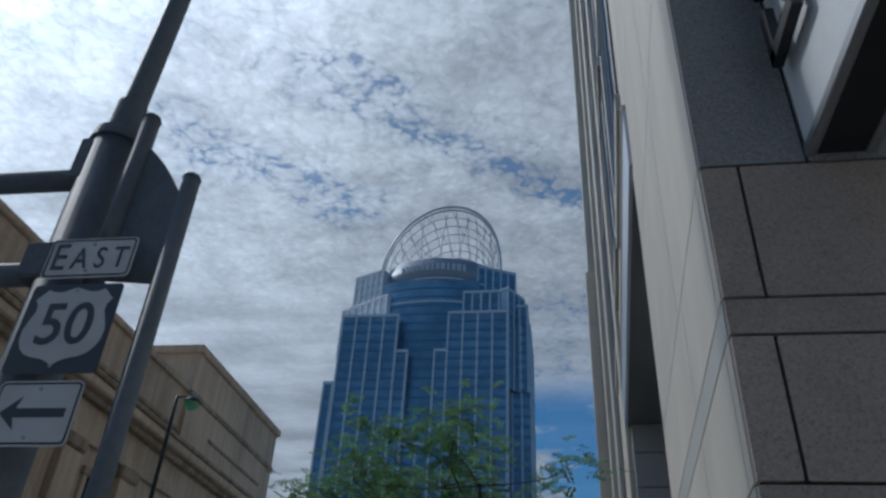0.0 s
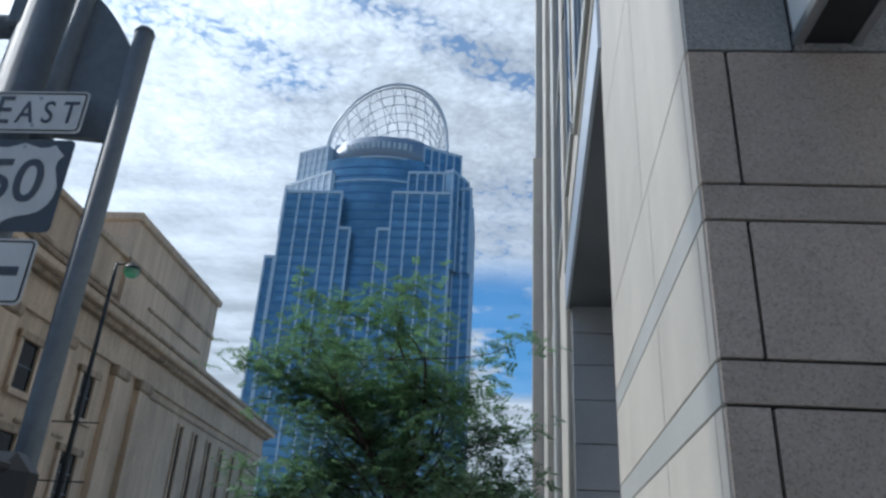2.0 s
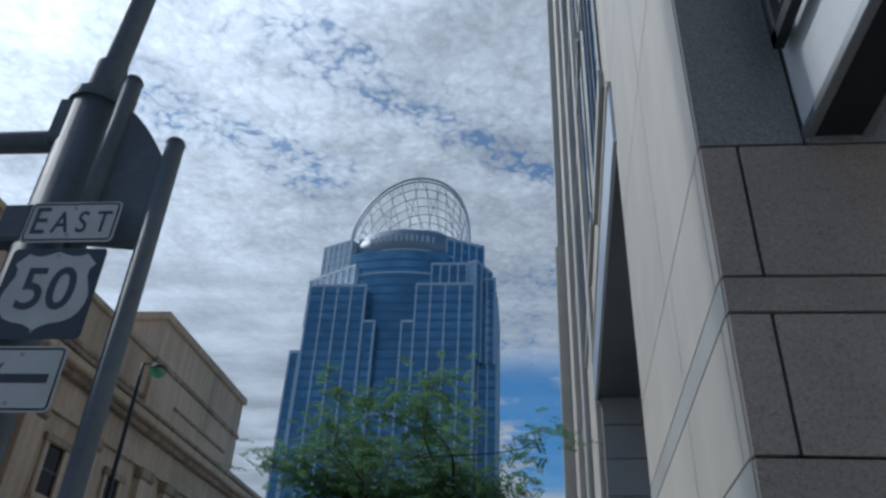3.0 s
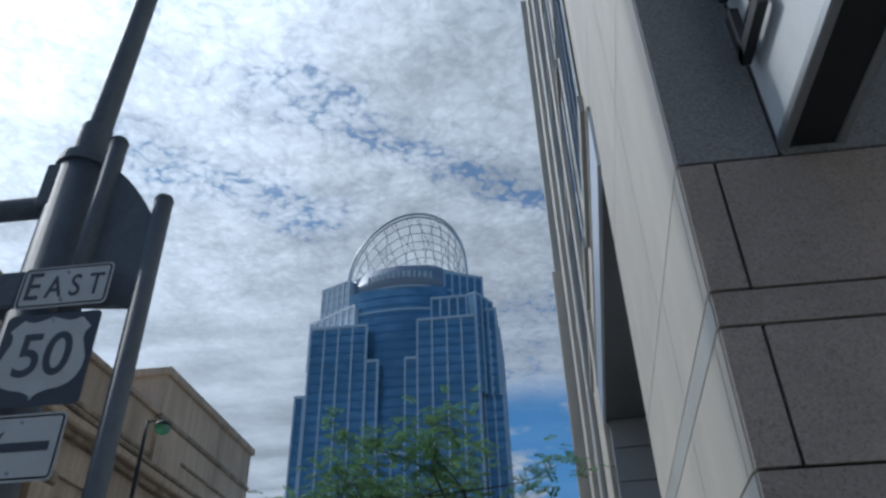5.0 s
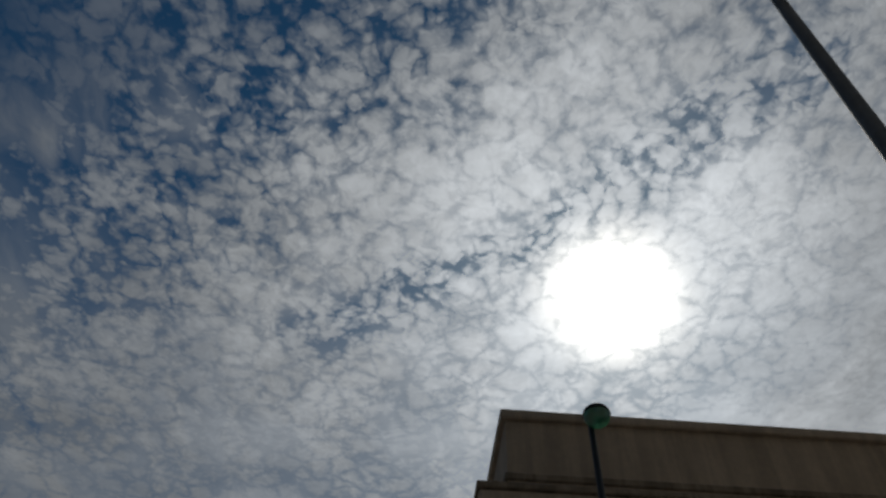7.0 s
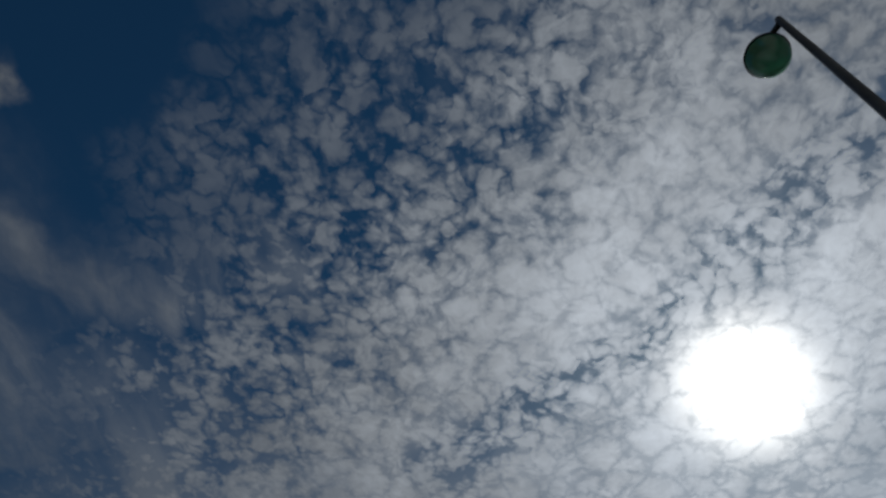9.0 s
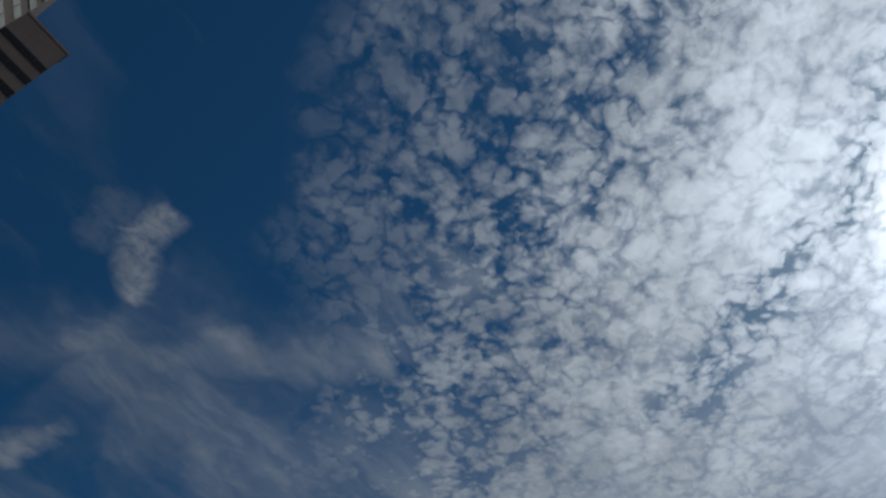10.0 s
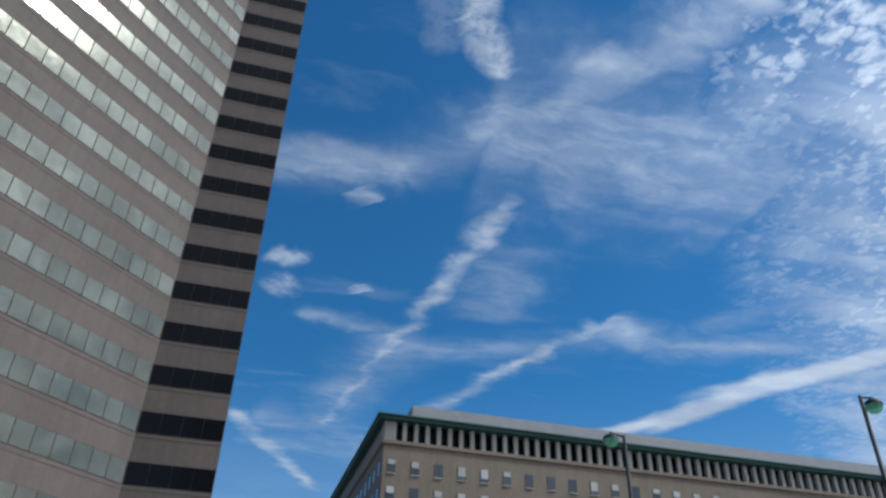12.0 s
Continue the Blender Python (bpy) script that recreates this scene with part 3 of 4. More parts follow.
def make_blade_sign():
    s = thing("blade_sign", "white box sign with black raised letters fixed to the granite wall", "sign")
    x0, x1, y0, y1, z0, z1 = 1.16, 1.40, 0.75, 2.37, 3.635, 6.2
    part("face", bx(x0, x0 + 0.02, y0, y1, z0 + 0.05, z1), WHITE_PANEL, s)
    part("face", bx(x1 - 0.02, x1, y0, y1, z0 + 0.05, z1), WHITE_PANEL, s)
    part("core", bx(x0 + 0.02, x1 - 0.02, y0, y1, z0 + 0.06, z1), BLACK, s)
    # the shade beneath the box is put into this part's black colour
    part("bottom", bx(x0 + 0.03, x1 - 0.03, y0 + 0.02, y1, z0 + 0.01, z0 + 0.06), BLACK, s, "underside with its shade coloured black")
    part("edge_trim", bx(x0 - 0.012, x0 + 0.03, y0, y1, z0, z0 + 0.05, 0.005), ALU, s, "dull metal edge trim")
    part("edge_trim", bx(x1 - 0.03, x1 + 0.012, y0, y1, z0, z0 + 0.05, 0.005), ALU, s, "dull metal edge trim")
    part("seam", bx(x0 - 0.003, x0, y0, y1, 4.30, 4.312), BLACK, s)
    # raised letters too slanted to read, as plain bars
    for k in range(5):
        z = 4.05 + k * 0.42
        part("letter_bar", bx(x0 - 0.075, x0 - 0.03, 1.95, 2.28, z, z + 0.07, 0.004), BLACK, s)
        part("letter_bar", bx(x0 - 0.075, x0 - 0.03, 2.21, 2.28, z, z + 0.30, 0.004), BLACK, s)
        part("letter_bar", bx(x0 - 0.075, x0 - 0.03, 1.95, 2.02, z + 0.10, z + 0.30, 0.004), BLACK, s)
        part("stand_off", tube(B(), (x0 - 0.03, 2.24, z + 0.2), (x0, 2.24, z + 0.2), 0.008, seg=8), ALU, s)


make_corner_building()
make_blade_sign()


# ---------------- signal pole, signs, posts ----------------
PX, PY, BY = -3.13, 3.9, 3.78


def lamp_head(parent, x, y, z, dx, dy, r=0.36):
    """Short arm from the top of a lamp post with a hanging globe: dark cap over green glass."""
    gx, gy = x + dx, y + dy
    part("arm", tube(B(), (x, y, z - 0.12), (gx, gy, z - 0.05), 0.05, 0.04), LAMP_STEEL, parent)
    part("stem", tube(B(), (gx, gy, z - 0.03), (gx, gy, z - 0.20), 0.035), LAMP_STEEL, parent)
    bm = B()
    bmesh.ops.create_uvsphere(bm, u_segments=28, v_segments=16, radius=r)
    bmesh.ops.bisect_plane(bm, geom=bm.verts[:] + bm.edges[:] + bm.faces[:], plane_co=(0, 0, 0.02), plane_no=(0, 0, -1), clear_outer=True)
    bmesh.ops.scale(bm, vec=(1, 1, 0.8), verts=bm.verts)
    bmesh.ops.solidify(bm, geom=bm.faces[:], thickness=0.02)
    bmesh.ops.translate(bm, vec=(gx, gy, z - 0.40), verts=bm.verts)
    part("cap", bm, LAMP_STEEL, parent, "dark metal cap", True)
    bm = B()
    bmesh.ops.create_uvsphere(bm, u_segments=28, v_segments=16, radius=r * 0.94)
    bmesh.ops.bisect_plane(bm, geom=bm.verts[:] + bm.edges[:] + bm.faces[:], plane_co=(0, 0, 0.03), plane_no=(0, 0, 1), clear_outer=True)
    bmesh.ops.translate(bm, vec=(gx, gy, z - 0.40), verts=bm.verts)
    part("globe", bm, LAMP_GLASS, parent, "green glass bowl", True)
    # unseen pale dish, added so the glass bowl looks lighter from below
    bm = B()
    bmesh.ops.create_uvsphere(bm, u_segments=24, v_segments=12, radius=r * 0.90)
    bmesh.ops.bisect_plane(bm, geom=bm.verts[:] + bm.edges[:] + bm.faces[:], plane_co=(0, 0, 0.03), plane_no=(0, 0, -1), clear_outer=True)
    bmesh.ops.scale(bm, vec=(1, 1, 0.75), verts=bm.verts)
    bmesh.ops.translate(bm, vec=(gx, gy, z - 0.40), verts=bm.verts)
    part("reflector", bm, WHITE_PANEL, parent, "white dish added to brighten the bowl", True)
    bm = B()
    bmesh.ops.create_uvsphere(bm, u_segments=12, v_segments=8, radius=r * 0.26)
    bmesh.ops.translate(bm, vec=(gx, gy, z - 0.38), verts=bm.verts)
    part("bulb", bm, WHITE_PANEL, parent, "unlit white bulb", True)


def make_signal_pole():
    p = thing("signal_pole", "dark steel traffic pole with mast arms and a green globe lamp", "street pole")
    part("shaft", tube(B(), (PX, PY, 0), (PX, PY, 5.36), 0.20, 0.185, 24), STEEL, p, smooth=True)
    part("collar", tube(B(), (PX, PY, 5.36), (PX, PY, 5.46), 0.205, 0.19, 24), STEEL, p)
    part("collar", tube(B(), (PX, PY, 5.46), (PX, PY, 5.80), 0.125, 0.115, 24), STEEL, p)
    # slim upper shaft, leaning out of true towards its top
    bm = B()
    zs = [5.4 + 0.438 * k for k in range(20)]
    rings = []
    for z in zs:
        r = 0.095 - 0.040 * (z - 5.4) / 8.2
        x = PX + 0.30 * (z - 5.4) / 8.21
        rings.append([bm.verts.new((x + r * math.cos(k * math.tau / 18), PY + r * math.sin(k * math.tau / 18), z)) for k in range(18)])
    for a, c in zip(rings, rings[1:]):
        for k in range(18):
            bm.faces.new((a[k], a[(k + 1) % 18], c[(k + 1) % 18], c[k]))
    bm.faces.new(rings[-1])
    top, tx = zs[-1], PX + 0.30
    part("upper_shaft", bm, STEEL, p, smooth=True)
    part("base_flange", tube(B(), (PX, PY, 0), (PX, PY, 0.12), 0.34, 0.30, 24), STEEL, p)
    part("mast_arm", tube(B(), (PX, PY, 5.06), (-12.5, PY, 5.12), 0.085, 0.07, 18), STEEL, p)
    part("mast_arm", tube(B(), (PX, PY, 4.22), (-12.5, PY, 4.30), 0.085, 0.07, 18), STEEL, p)
    part("clamp", bx(PX - 0.19, PX - 0.02, PY - 0.17, PY + 0.17, 4.94, 5.34, 0.02), STEEL, p)
    part("clamp", bx(PX - 0.23, PX - 0.02, PY - 0.21, PY + 0.21, 4.08, 4.36, 0.02), STEEL, p)
    lamp_head(p, tx, PY, top, -0.43, -0.25)
    part("finial", tube(B(), (tx, PY, top), (tx, PY, top + 0.06), 0.06, 0.03, 16), STEEL, p)


def make_hanging_sign():
    s = thing("overhead_sign", "large framed sign panel between the mast arms, seen from behind", "sign")
    part("panel", bx(-7.2, -4.35, PY + 0.03, PY + 0.07, 4.28, 5.02), STEEL_GREY, s)
    for x in (-7.2, -6.2, -5.2, -4.35):
        part("bracket", bx(x - 0.07, x + 0.07, PY - 0.10, PY + 0.02, 4.15, 5.12, 0.01), STEEL, s)


def make_sign_board():
    b = thing("sign_board", "dark metal panel with a rounded shoulder between two posts", "sign")
    out = [(-2.86, 4.10), (-2.36, 4.05), (-2.36, 4.72)]
    for k in range(9):
        a = k / 8
        out.append((-2.40 - 0.40 * a, 4.76 + 0.50 * a + 0.05 * math.sin(a * math.pi)))
    out.append((-2.86, 5.28))
    part("panel", prism(B(), out, 0.05, Matrix.Translation((0, BY - 0.02, 0))), STEEL, b)
    part("post", tube(B(), (-2.35, BY, 0), (-2.35, BY, 4.90), 0.062, 0.062, 18), STEEL, b, smooth=True)
    part("post_cap", tube(B(), (-2.35, BY, 4.90), (-2.35, BY, 4.93), 0.068, 0.055, 18), STEEL, b)
    part("post", tube(B(), (-2.81, BY - 0.02, 4.0), (-2.81, BY - 0.02, 5.49), 0.068, 0.068, 18), STEEL, b, smooth=True)
    part("post_cap", tube(B(), (-2.81, BY - 0.02, 5.49), (-2.81, BY - 0.02, 5.52), 0.074, 0.06, 18), STEEL, b)


def rounded(x0, x1, z0, z1, r, n=5):
    pts = []
    for cx, cz, a0 in ((x1 - r, z0 + r, -90), (x1 - r, z1 - r, 0), (x0 + r, z1 - r, 90), (x0 + r, z0 + r, 180)):
        for k in range(n + 1):
            a = radians(a0 + 90 * k / n)
            pts.append((cx + r * math.cos(a), cz + r * math.sin(a)))
    return pts


def lettering(name, text, size, mat, parent, at, squeeze=1.0, bold=0.0):
    cu = bpy.data.curves.new(name, "FONT")
    cu.body, cu.size, cu.align_x, cu.align_y = text, size, "CENTER", "CENTER"
    cu.extrude, cu.offset = 0.0015, bold
    tmp = new(name, cu)
    bpy.context.view_layer.update()
    me = bpy.data.meshes.new_from_object(tmp.evaluated_get(bpy.context.evaluated_depsgraph_get()))
    bpy.data.objects.remove(tmp)
    me.materials.append(mat)
    ob = new(name, me)
    ob.parent = parent
    ob.matrix_local = Matrix.Translation(at) @ Matrix.Rotation(radians(90), 4, "X") @ Matrix.Diagonal((squeeze, 1, 1, 1))
    return ob


SX, SY = -2.79, 3.62


def plate(name, label, z0, z1, w, ground, rim):
    s = thing(name, label, "road sign", (SX, SY, z0))
    h = z1 - z0
    part("plate", prism(B(), rounded(-w / 2, w / 2, 0, h, 0.035), 0.004, Matrix.Identity(4)), ground, s)
    part("bolt", tube(B(), (0, -0.006, h - 0.05), (0, 0.0, h - 0.05), 0.012, seg=8), ALU, s)
    part("bolt", tube(B(), (0, -0.006, 0.05), (0, 0.0, 0.05), 0.012, seg=8), ALU, s)
    part("bracket", bx(-0.03, 0.03, 0.004, 0.06, 0.03, h - 0.03), STEEL, s)
    if rim:
        bm = B()
        o, i = rounded(-w / 2 + 0.012, w / 2 - 0.012, 0.012, h - 0.012, 0.028), rounded(-w / 2 + 0.022, w / 2 - 0.022, 0.022, h - 0.022, 0.02)
        vo = [bm.verts.new((x, -0.002, z)) for x, z in o]
        vi = [bm.verts.new((x, -0.002, z)) for x, z in i]
        for k in range(len(vo)):
            j = (k + 1) % len(vo)
            bm.faces.new((vo[k], vo[j], vi[j], vi[k]))
        bmesh.ops.solidify(bm, geom=bm.faces[:], thickness=0.001)
        part("border", bm, rim, s, "black border line")
    return s, h


def make_route_signs():
    s, h = plate("direction_sign", "white road sign plate reading EAST in black letters", 4.005, 4.307, 0.61, WHITE_SHEET, BLACK_SHEET)
    lettering("letter_e", "E", 0.285, BLACK_SHEET, s, (-0.212, -0.003, h / 2), 0.80, 0.001)
    lettering("word_ast", "A S T", 0.225, BLACK_SHEET, s, (0.07, -0.003, h / 2 - 0.012), 0.74, 0.001)
    s, h = plate("route_sign", "black square road sign with a white shield numbered 50", 3.345, 3.955, 0.61, BLACK_SHEET, None)
    # shield outline, half of it mirrored
    half = [(0.0, 0.052), (0.030, 0.075), (0.085, 0.098), (0.150, 0.108), (0.205, 0.130), (0.245, 0.170), (0.268, 0.225), (0.272, 0.290),
            (0.252, 0.355), (0.228, 0.415), (0.232, 0.465), (0.258, 0.500), (0.190, 0.572), (0.150, 0.556), (0.105, 0.552), (0.055, 0.566),
            (0.0, 0.585)]
    out = half + [(-x, z) for x, z in half[-2:0:-1]]
    part("shield", prism(B(), out, 0.002, Matrix.Translation((0, -0.003, 0))), WHITE_SHEET, s, "white shield")
    lettering("number_fifty", "50", 0.40, BLACK_SHEET, s, (0, -0.005, 0.315), 0.92, 0.004)
    s, h = plate("arrow_sign", "white road sign plate with a black arrow", 2.91, 3.30, 0.53, WHITE_SHEET, BLACK_SHEET)
    arrow = [(-0.21, 0.195), (-0.09, 0.295), (-0.115, 0.222), (0.20, 0.222), (0.20, 0.168), (-0.115, 0.168), (-0.09, 0.095)]
    part("arrow", prism(B(), arrow, 0.002, Matrix.Translation((0, -0.003, 0))), BLACK_SHEET, s, "black arrow")


def make_signal_head():
    s = thing("pedestrian_signal", "black pedestrian signal housing on the slim post", "traffic signal")
    part("housing", bx(-2.78, -2.13, 3.40, 3.66, 1.50, 2.13, 0.09), BLACK, s)
    part("visor", bx(-2.74, -2.17, 3.26, 3.40, 2.03, 2.07, 0.01), BLACK, s)
    part("bracket", bx(-2.40, -2.30, 3.66, 3.73, 1.8, 2.0), STEEL, s)
    # signal group on the lamp post across the street
    s = thing("traffic_signal", "black traffic signal cluster beside a street lamp post", "traffic signal")
    part("housing", bx(-16.85, -16.45, 28.6, 29.0, 3.0, 3.75, 0.05), BLACK, s)
    for dx in (-0.72, -0.22):
        part("post", tube(B(), (-16.3 + dx, 28.85, 0), (-16.3 + dx, 28.85, 4.25), 0.07, seg=10), BLACK, s)
    part("bracket", bx(-16.9, -16.3, 28.8, 28.9, 3.3, 3.42), BLACK, s)


make_signal_pole()
make_hanging_sign()
make_sign_board()
make_route_signs()
make_signal_head()


def make_lamp_posts():
    places = ((-16.3, 28.9, 0.75, 0.0), (-15.05, 4.42, 0.25, 0.12), (-16.2, -30.4, 0.75, 0.1), (-23.0, -23.2, -0.55, 0.0))
    for x, y, dx, dy in places:
        p = thing("street_lamp", "tall dark steel street lamp with a green glass globe", "street lamp", group="street lamps")
        part("post", tube(B(), (x, y, 0), (x, y, 14.05), 0.13, 0.075, 14), LAMP_STEEL, p, smooth=True)
        part("base", tube(B(), (x, y, 0), (x, y, 0.7), 0.20, 0.15, 14), LAMP_STEEL, p)
        lamp_head(p, x, y, 14.1, dx, dy)
        if y > 20:
            for z in (4.9, 7.15):
                part("banner_arm", tube(B(), (x - 0.95, y - 0.02, z), (x + 0.95, y - 0.02, z), 0.028, seg=8), LAMP_STEEL, p)
            part("bracket_knob", tube(B(), (x - 0.16, y - 0.02, 5.55), (x - 0.16, y - 0.02, 5.85), 0.07, seg=10), LAMP_STEEL, p)


make_lamp_posts()


# ---------------- tree ----------------
def make_tree(x, y, height, spread, seed, leaves, trunk_r=0.13):
    rng = random.Random(seed)
    t = thing("street_tree", "honey locust street tree with feathery green leaves", "tree", (x, y, 0))
    bm = B()
    tips = []

    def limb(a, way, length, r, depth):
        n = 3
        for k in range(n):
            way = (way + Vector((rng.uniform(-1, 1), rng.uniform(-1, 1), rng.uniform(-0.5, 0.6))) * 0.17).normalized()
            b = a + way * (length / n)
            r2 = r * 0.84
            tube(bm, a, b, r, r2, 7 if depth < 2 else 4, False)
            a, r = b, r2
            if depth >= 2:
                tips.append((a.copy(), depth))
        if depth >= 5 or r < 0.004:
            tips.append((a.copy(), depth))
            return
        for k in range(3 if depth < 3 else 2):
            ang = rng.uniform(0, math.tau)
            side = Vector((math.cos(ang), math.sin(ang), rng.uniform(-0.32, 0.5)))
            limb(a, (way * 0.6 + side * 0.8).normalized(), length * rng.uniform(0.60, 0.80), r * 0.74, depth + 1)

    tube(bm, (0, 0, 0), (0, 0, height * 0.26), trunk_r, trunk_r * 0.85, 10, False)
    top = Vector((0, 0, height * 0.26))
    tube(bm, top, top + Vector((0.1, 0.05, height * 0.2)), trunk_r * 0.85, trunk_r * 0.6, 10, False)
    high = top + Vector((0.1, 0.05, height * 0.2))
    for k in range(8):
        ang = k * math.tau / 8 + rng.uniform(-0.4, 0.4)
        lean = rng.uniform(0.6, 1.5) * spread
        limb(top, Vector((math.cos(ang) * lean, math.sin(ang) * lean, 0.9)).normalized(), height * rng.uniform(0.15, 0.25), trunk_r * 0.55, 1)
    for k in range(6):
        ang = k * math.tau / 6 + rng.uniform(-0.4, 0.4)
        lean = rng.uniform(0.35, 1.15) * spread
        limb(high, Vector((math.cos(ang) * lean, math.sin(ang) * lean, 1.0)).normalized(), height * rng.uniform(0.14, 0.24), trunk_r * 0.5, 1)
    part("trunk", bm, BARK, t, smooth=True)
    # feathery sprays of small leaflets
    verts, faces = [], []
    per = max(1, round(leaves / (len(tips) * 12)))
    for c, depth in tips:
        for s in range(per):
            o = c + Vector((rng.gauss(0, 0.19), rng.gauss(0, 0.19), rng.gauss(0, 0.13)))
            ang = rng.uniform(0, math.tau)
            d = Vector((math.cos(ang), math.sin(ang), rng.uniform(-0.7, 0.25))).normalized()
            side = d.cross(Vector((0, 0, 1))).normalized()
            lift = side.cross(d)
            ln = rng.uniform(0.16, 0.28)
            for k in range(6):
                q = o + d * (ln * (k + 1) / 6)
                for sg in (-1, 1):
                    e = side * sg * rng.uniform(0.045, 0.07) + lift * rng.uniform(-0.025, 0.015)
                    w = d * 0.022
                    i = len(verts)
                    verts += [tuple(q - w * 0.5), tuple(q + e * 0.55 - w), tuple(q + e), tuple(q + e * 0.55 + w)]
                    faces.append((i, i + 1, i + 2, i + 3))
    me = bpy.data.meshes.new("crown")
    me.from_pydata(verts, [], faces)
    me.materials.append(LEAF)
    ob = new("crown", me)
    ob.parent = t
    tagged(ob, "feathery green leaves", kind="stuff")
    return t


make_tree(-1.5, 11.5, 6.4, 1.25, 21, 82000)
make_tree(-1.2, 24.0, 5.6, 1.0, 9, 80000)


# ---------------- old bank across the street ----------------
def make_bank():
    b = thing("bank_building", "old weathered limestone building with pilasters and heavy cornice", "building")
    X = -20.0
    part("wall", bx(X - 26, X, 2.4, 66.0, 0, 13.9), LIME, b)
    part("base_course", bx(X, X + 0.35, 2.2, 66.2, 0, 2.1, 0.03), LIME_DARK, b)
    part("base_moulding", bx(X, X + 0.45, 2.2, 66.2, 2.1, 2.35, 0.06), LIME, b)
    part("architrave", bx(X, X + 0.22, 2.2, 66.1, 11.9, 12.4, 0.03), LIME, b)
    part("frieze", bx(X, X + 0.12, 2.2, 66.05, 12.4, 13.45), LIME, b)
    part("cornice", bx(X - 26, X + 0.55, 2.25, 66.5, 13.45, 13.75, 0.06), LIME_DARK, b)
    part("cornice", bx(X - 26, X + 0.95, 2.0, 66.9, 13.75, 14.2, 0.08), LIME, b)
    part("cornice_top", bx(X - 26, X + 1.05, 1.92, 67.0, 14.2, 14.4, 0.04), LIME_DARK, b)
    part("attic", bx(X - 24, X - 0.25, 3.05, 37.0, 14.4, 17.62), LIME, b)
    part("attic_coping", bx(X - 24.2, X - 0.05, 2.88, 37.0, 17.62, 17.98, 0.05), LIME, b)
    part("attic_string", bx(X - 24.1, X - 0.15, 2.95, 37.0, 15.3, 15.55, 0.04), LIME_DARK, b)
    part("tower_block", bx(X - 20, X, 36.7, 50.4, 14.4, 20.0), LIME, b)
    part("tower_string", bx(X, X + 0.12, 36.6, 50.5, 17.45, 17.75, 0.03), LIME_DARK, b)
    part("tower_cornice", bx(X - 20.3, X + 0.22, 36.5, 50.6, 20.0, 20.5, 0.06), LIME, b)
    part("tower_string", bx(X, X + 0.10, 40.0, 48.5, 15.9, 16.05), LIME_DARK, b)
    part("far_parapet", bx(X - 20, X - 0.4, 50.6, 66, 14.4, 15.5), LIME, b)
    # pilasters, tall windows
    def pilaster(y, w=1.35):
        q = part("pilaster", bx(X, X + 0.36, y - w / 2, y + w / 2, 3.2, 11.3, 0.03), LIME, b)
        part("capital", bx(X, X + 0.50, y - w / 2 - 0.12, y + w / 2 + 0.12, 11.3, 11.9, 0.10), LIME_DARK, q)
        part("plinth", bx(X, X + 0.50, y - w / 2 - 0.12, y + w / 2 + 0.12, 2.35, 3.2, 0.05), LIME, q)

    for y in (4.0, 9.2, 12.0, 17.2, 20.0, 25.0, 27.8, 32.4, 38.2, 41.2):
        pilaster(y)

    def window(y, z0, z1, w, bars=2):
        q = part("window", bx(X - 0.1, X + 0.03, y - w / 2, y + w / 2, z0, z1), DARK_GLASS, b)
        part("surround", bx(X, X + 0.16, y - w / 2 - 0.28, y - w / 2, z0 - 0.1, z1 + 0.3, 0.02), LIME, q)
        part("surround", bx(X, X + 0.16, y + w / 2, y + w / 2 + 0.28, z0 - 0.1, z1 + 0.3, 0.02), LIME, q)
        part("lintel", bx(X, X + 0.24, y - w / 2 - 0.4, y + w / 2 + 0.4, z1, z1 + 0.34, 0.03), LIME_DARK, q)
        part("sill", bx(X, X + 0.30, y - w / 2 - 0.35, y + w / 2 + 0.35, z0 - 0.28, z0, 0.03), LIME, q)
        for k in range(1, bars + 1):
            part("window_bar", bx(X + 0.03, X + 0.06, y - w / 2, y + w / 2, z0 + (z1 - z0) * k / (bars + 1) - 0.03,
                                  z0 + (z1 - z0) * k / (bars + 1) + 0.03), STEEL, q)

    for y in (6.6, 14.6, 22.6, 30.2, 35.4):
        window(y, 8.6, 10.7, 1.25, 1)
        window(y, 3.3, 6.9, 1.5, 3)
    # narrow slots at the far end
    for y in (47.9, 50.6, 53.4, 56.1, 58.9, 61.6):
        q = part("slot_window", bx(X - 0.35, X + 0.02, y - 0.30, y + 0.30, 2.9, 10.8), DARK_GLASS, b)
        for s in (-1, 1):
            part("slot_jamb", bx(X, X + 0.14, y + s * 0.30 - (0.16 if s < 0 else 0), y + s * 0.30 + (0.16 if s > 0 else 0), 2.8, 10.9, 0.02), LIME, q)
    part("string_course", bx(X, X + 0.10, 42.2, 66.1, 11.35, 11.5, 0.02), LIME_DARK, b)
    for y in (26.4, 29.2, 31.2, 34.0):
        part("string_course", bx(X, X + 0.08, y - 0.6, y + 0.6, 7.4, 7.55, 0.02), LIME_DARK, b)

make_bank()


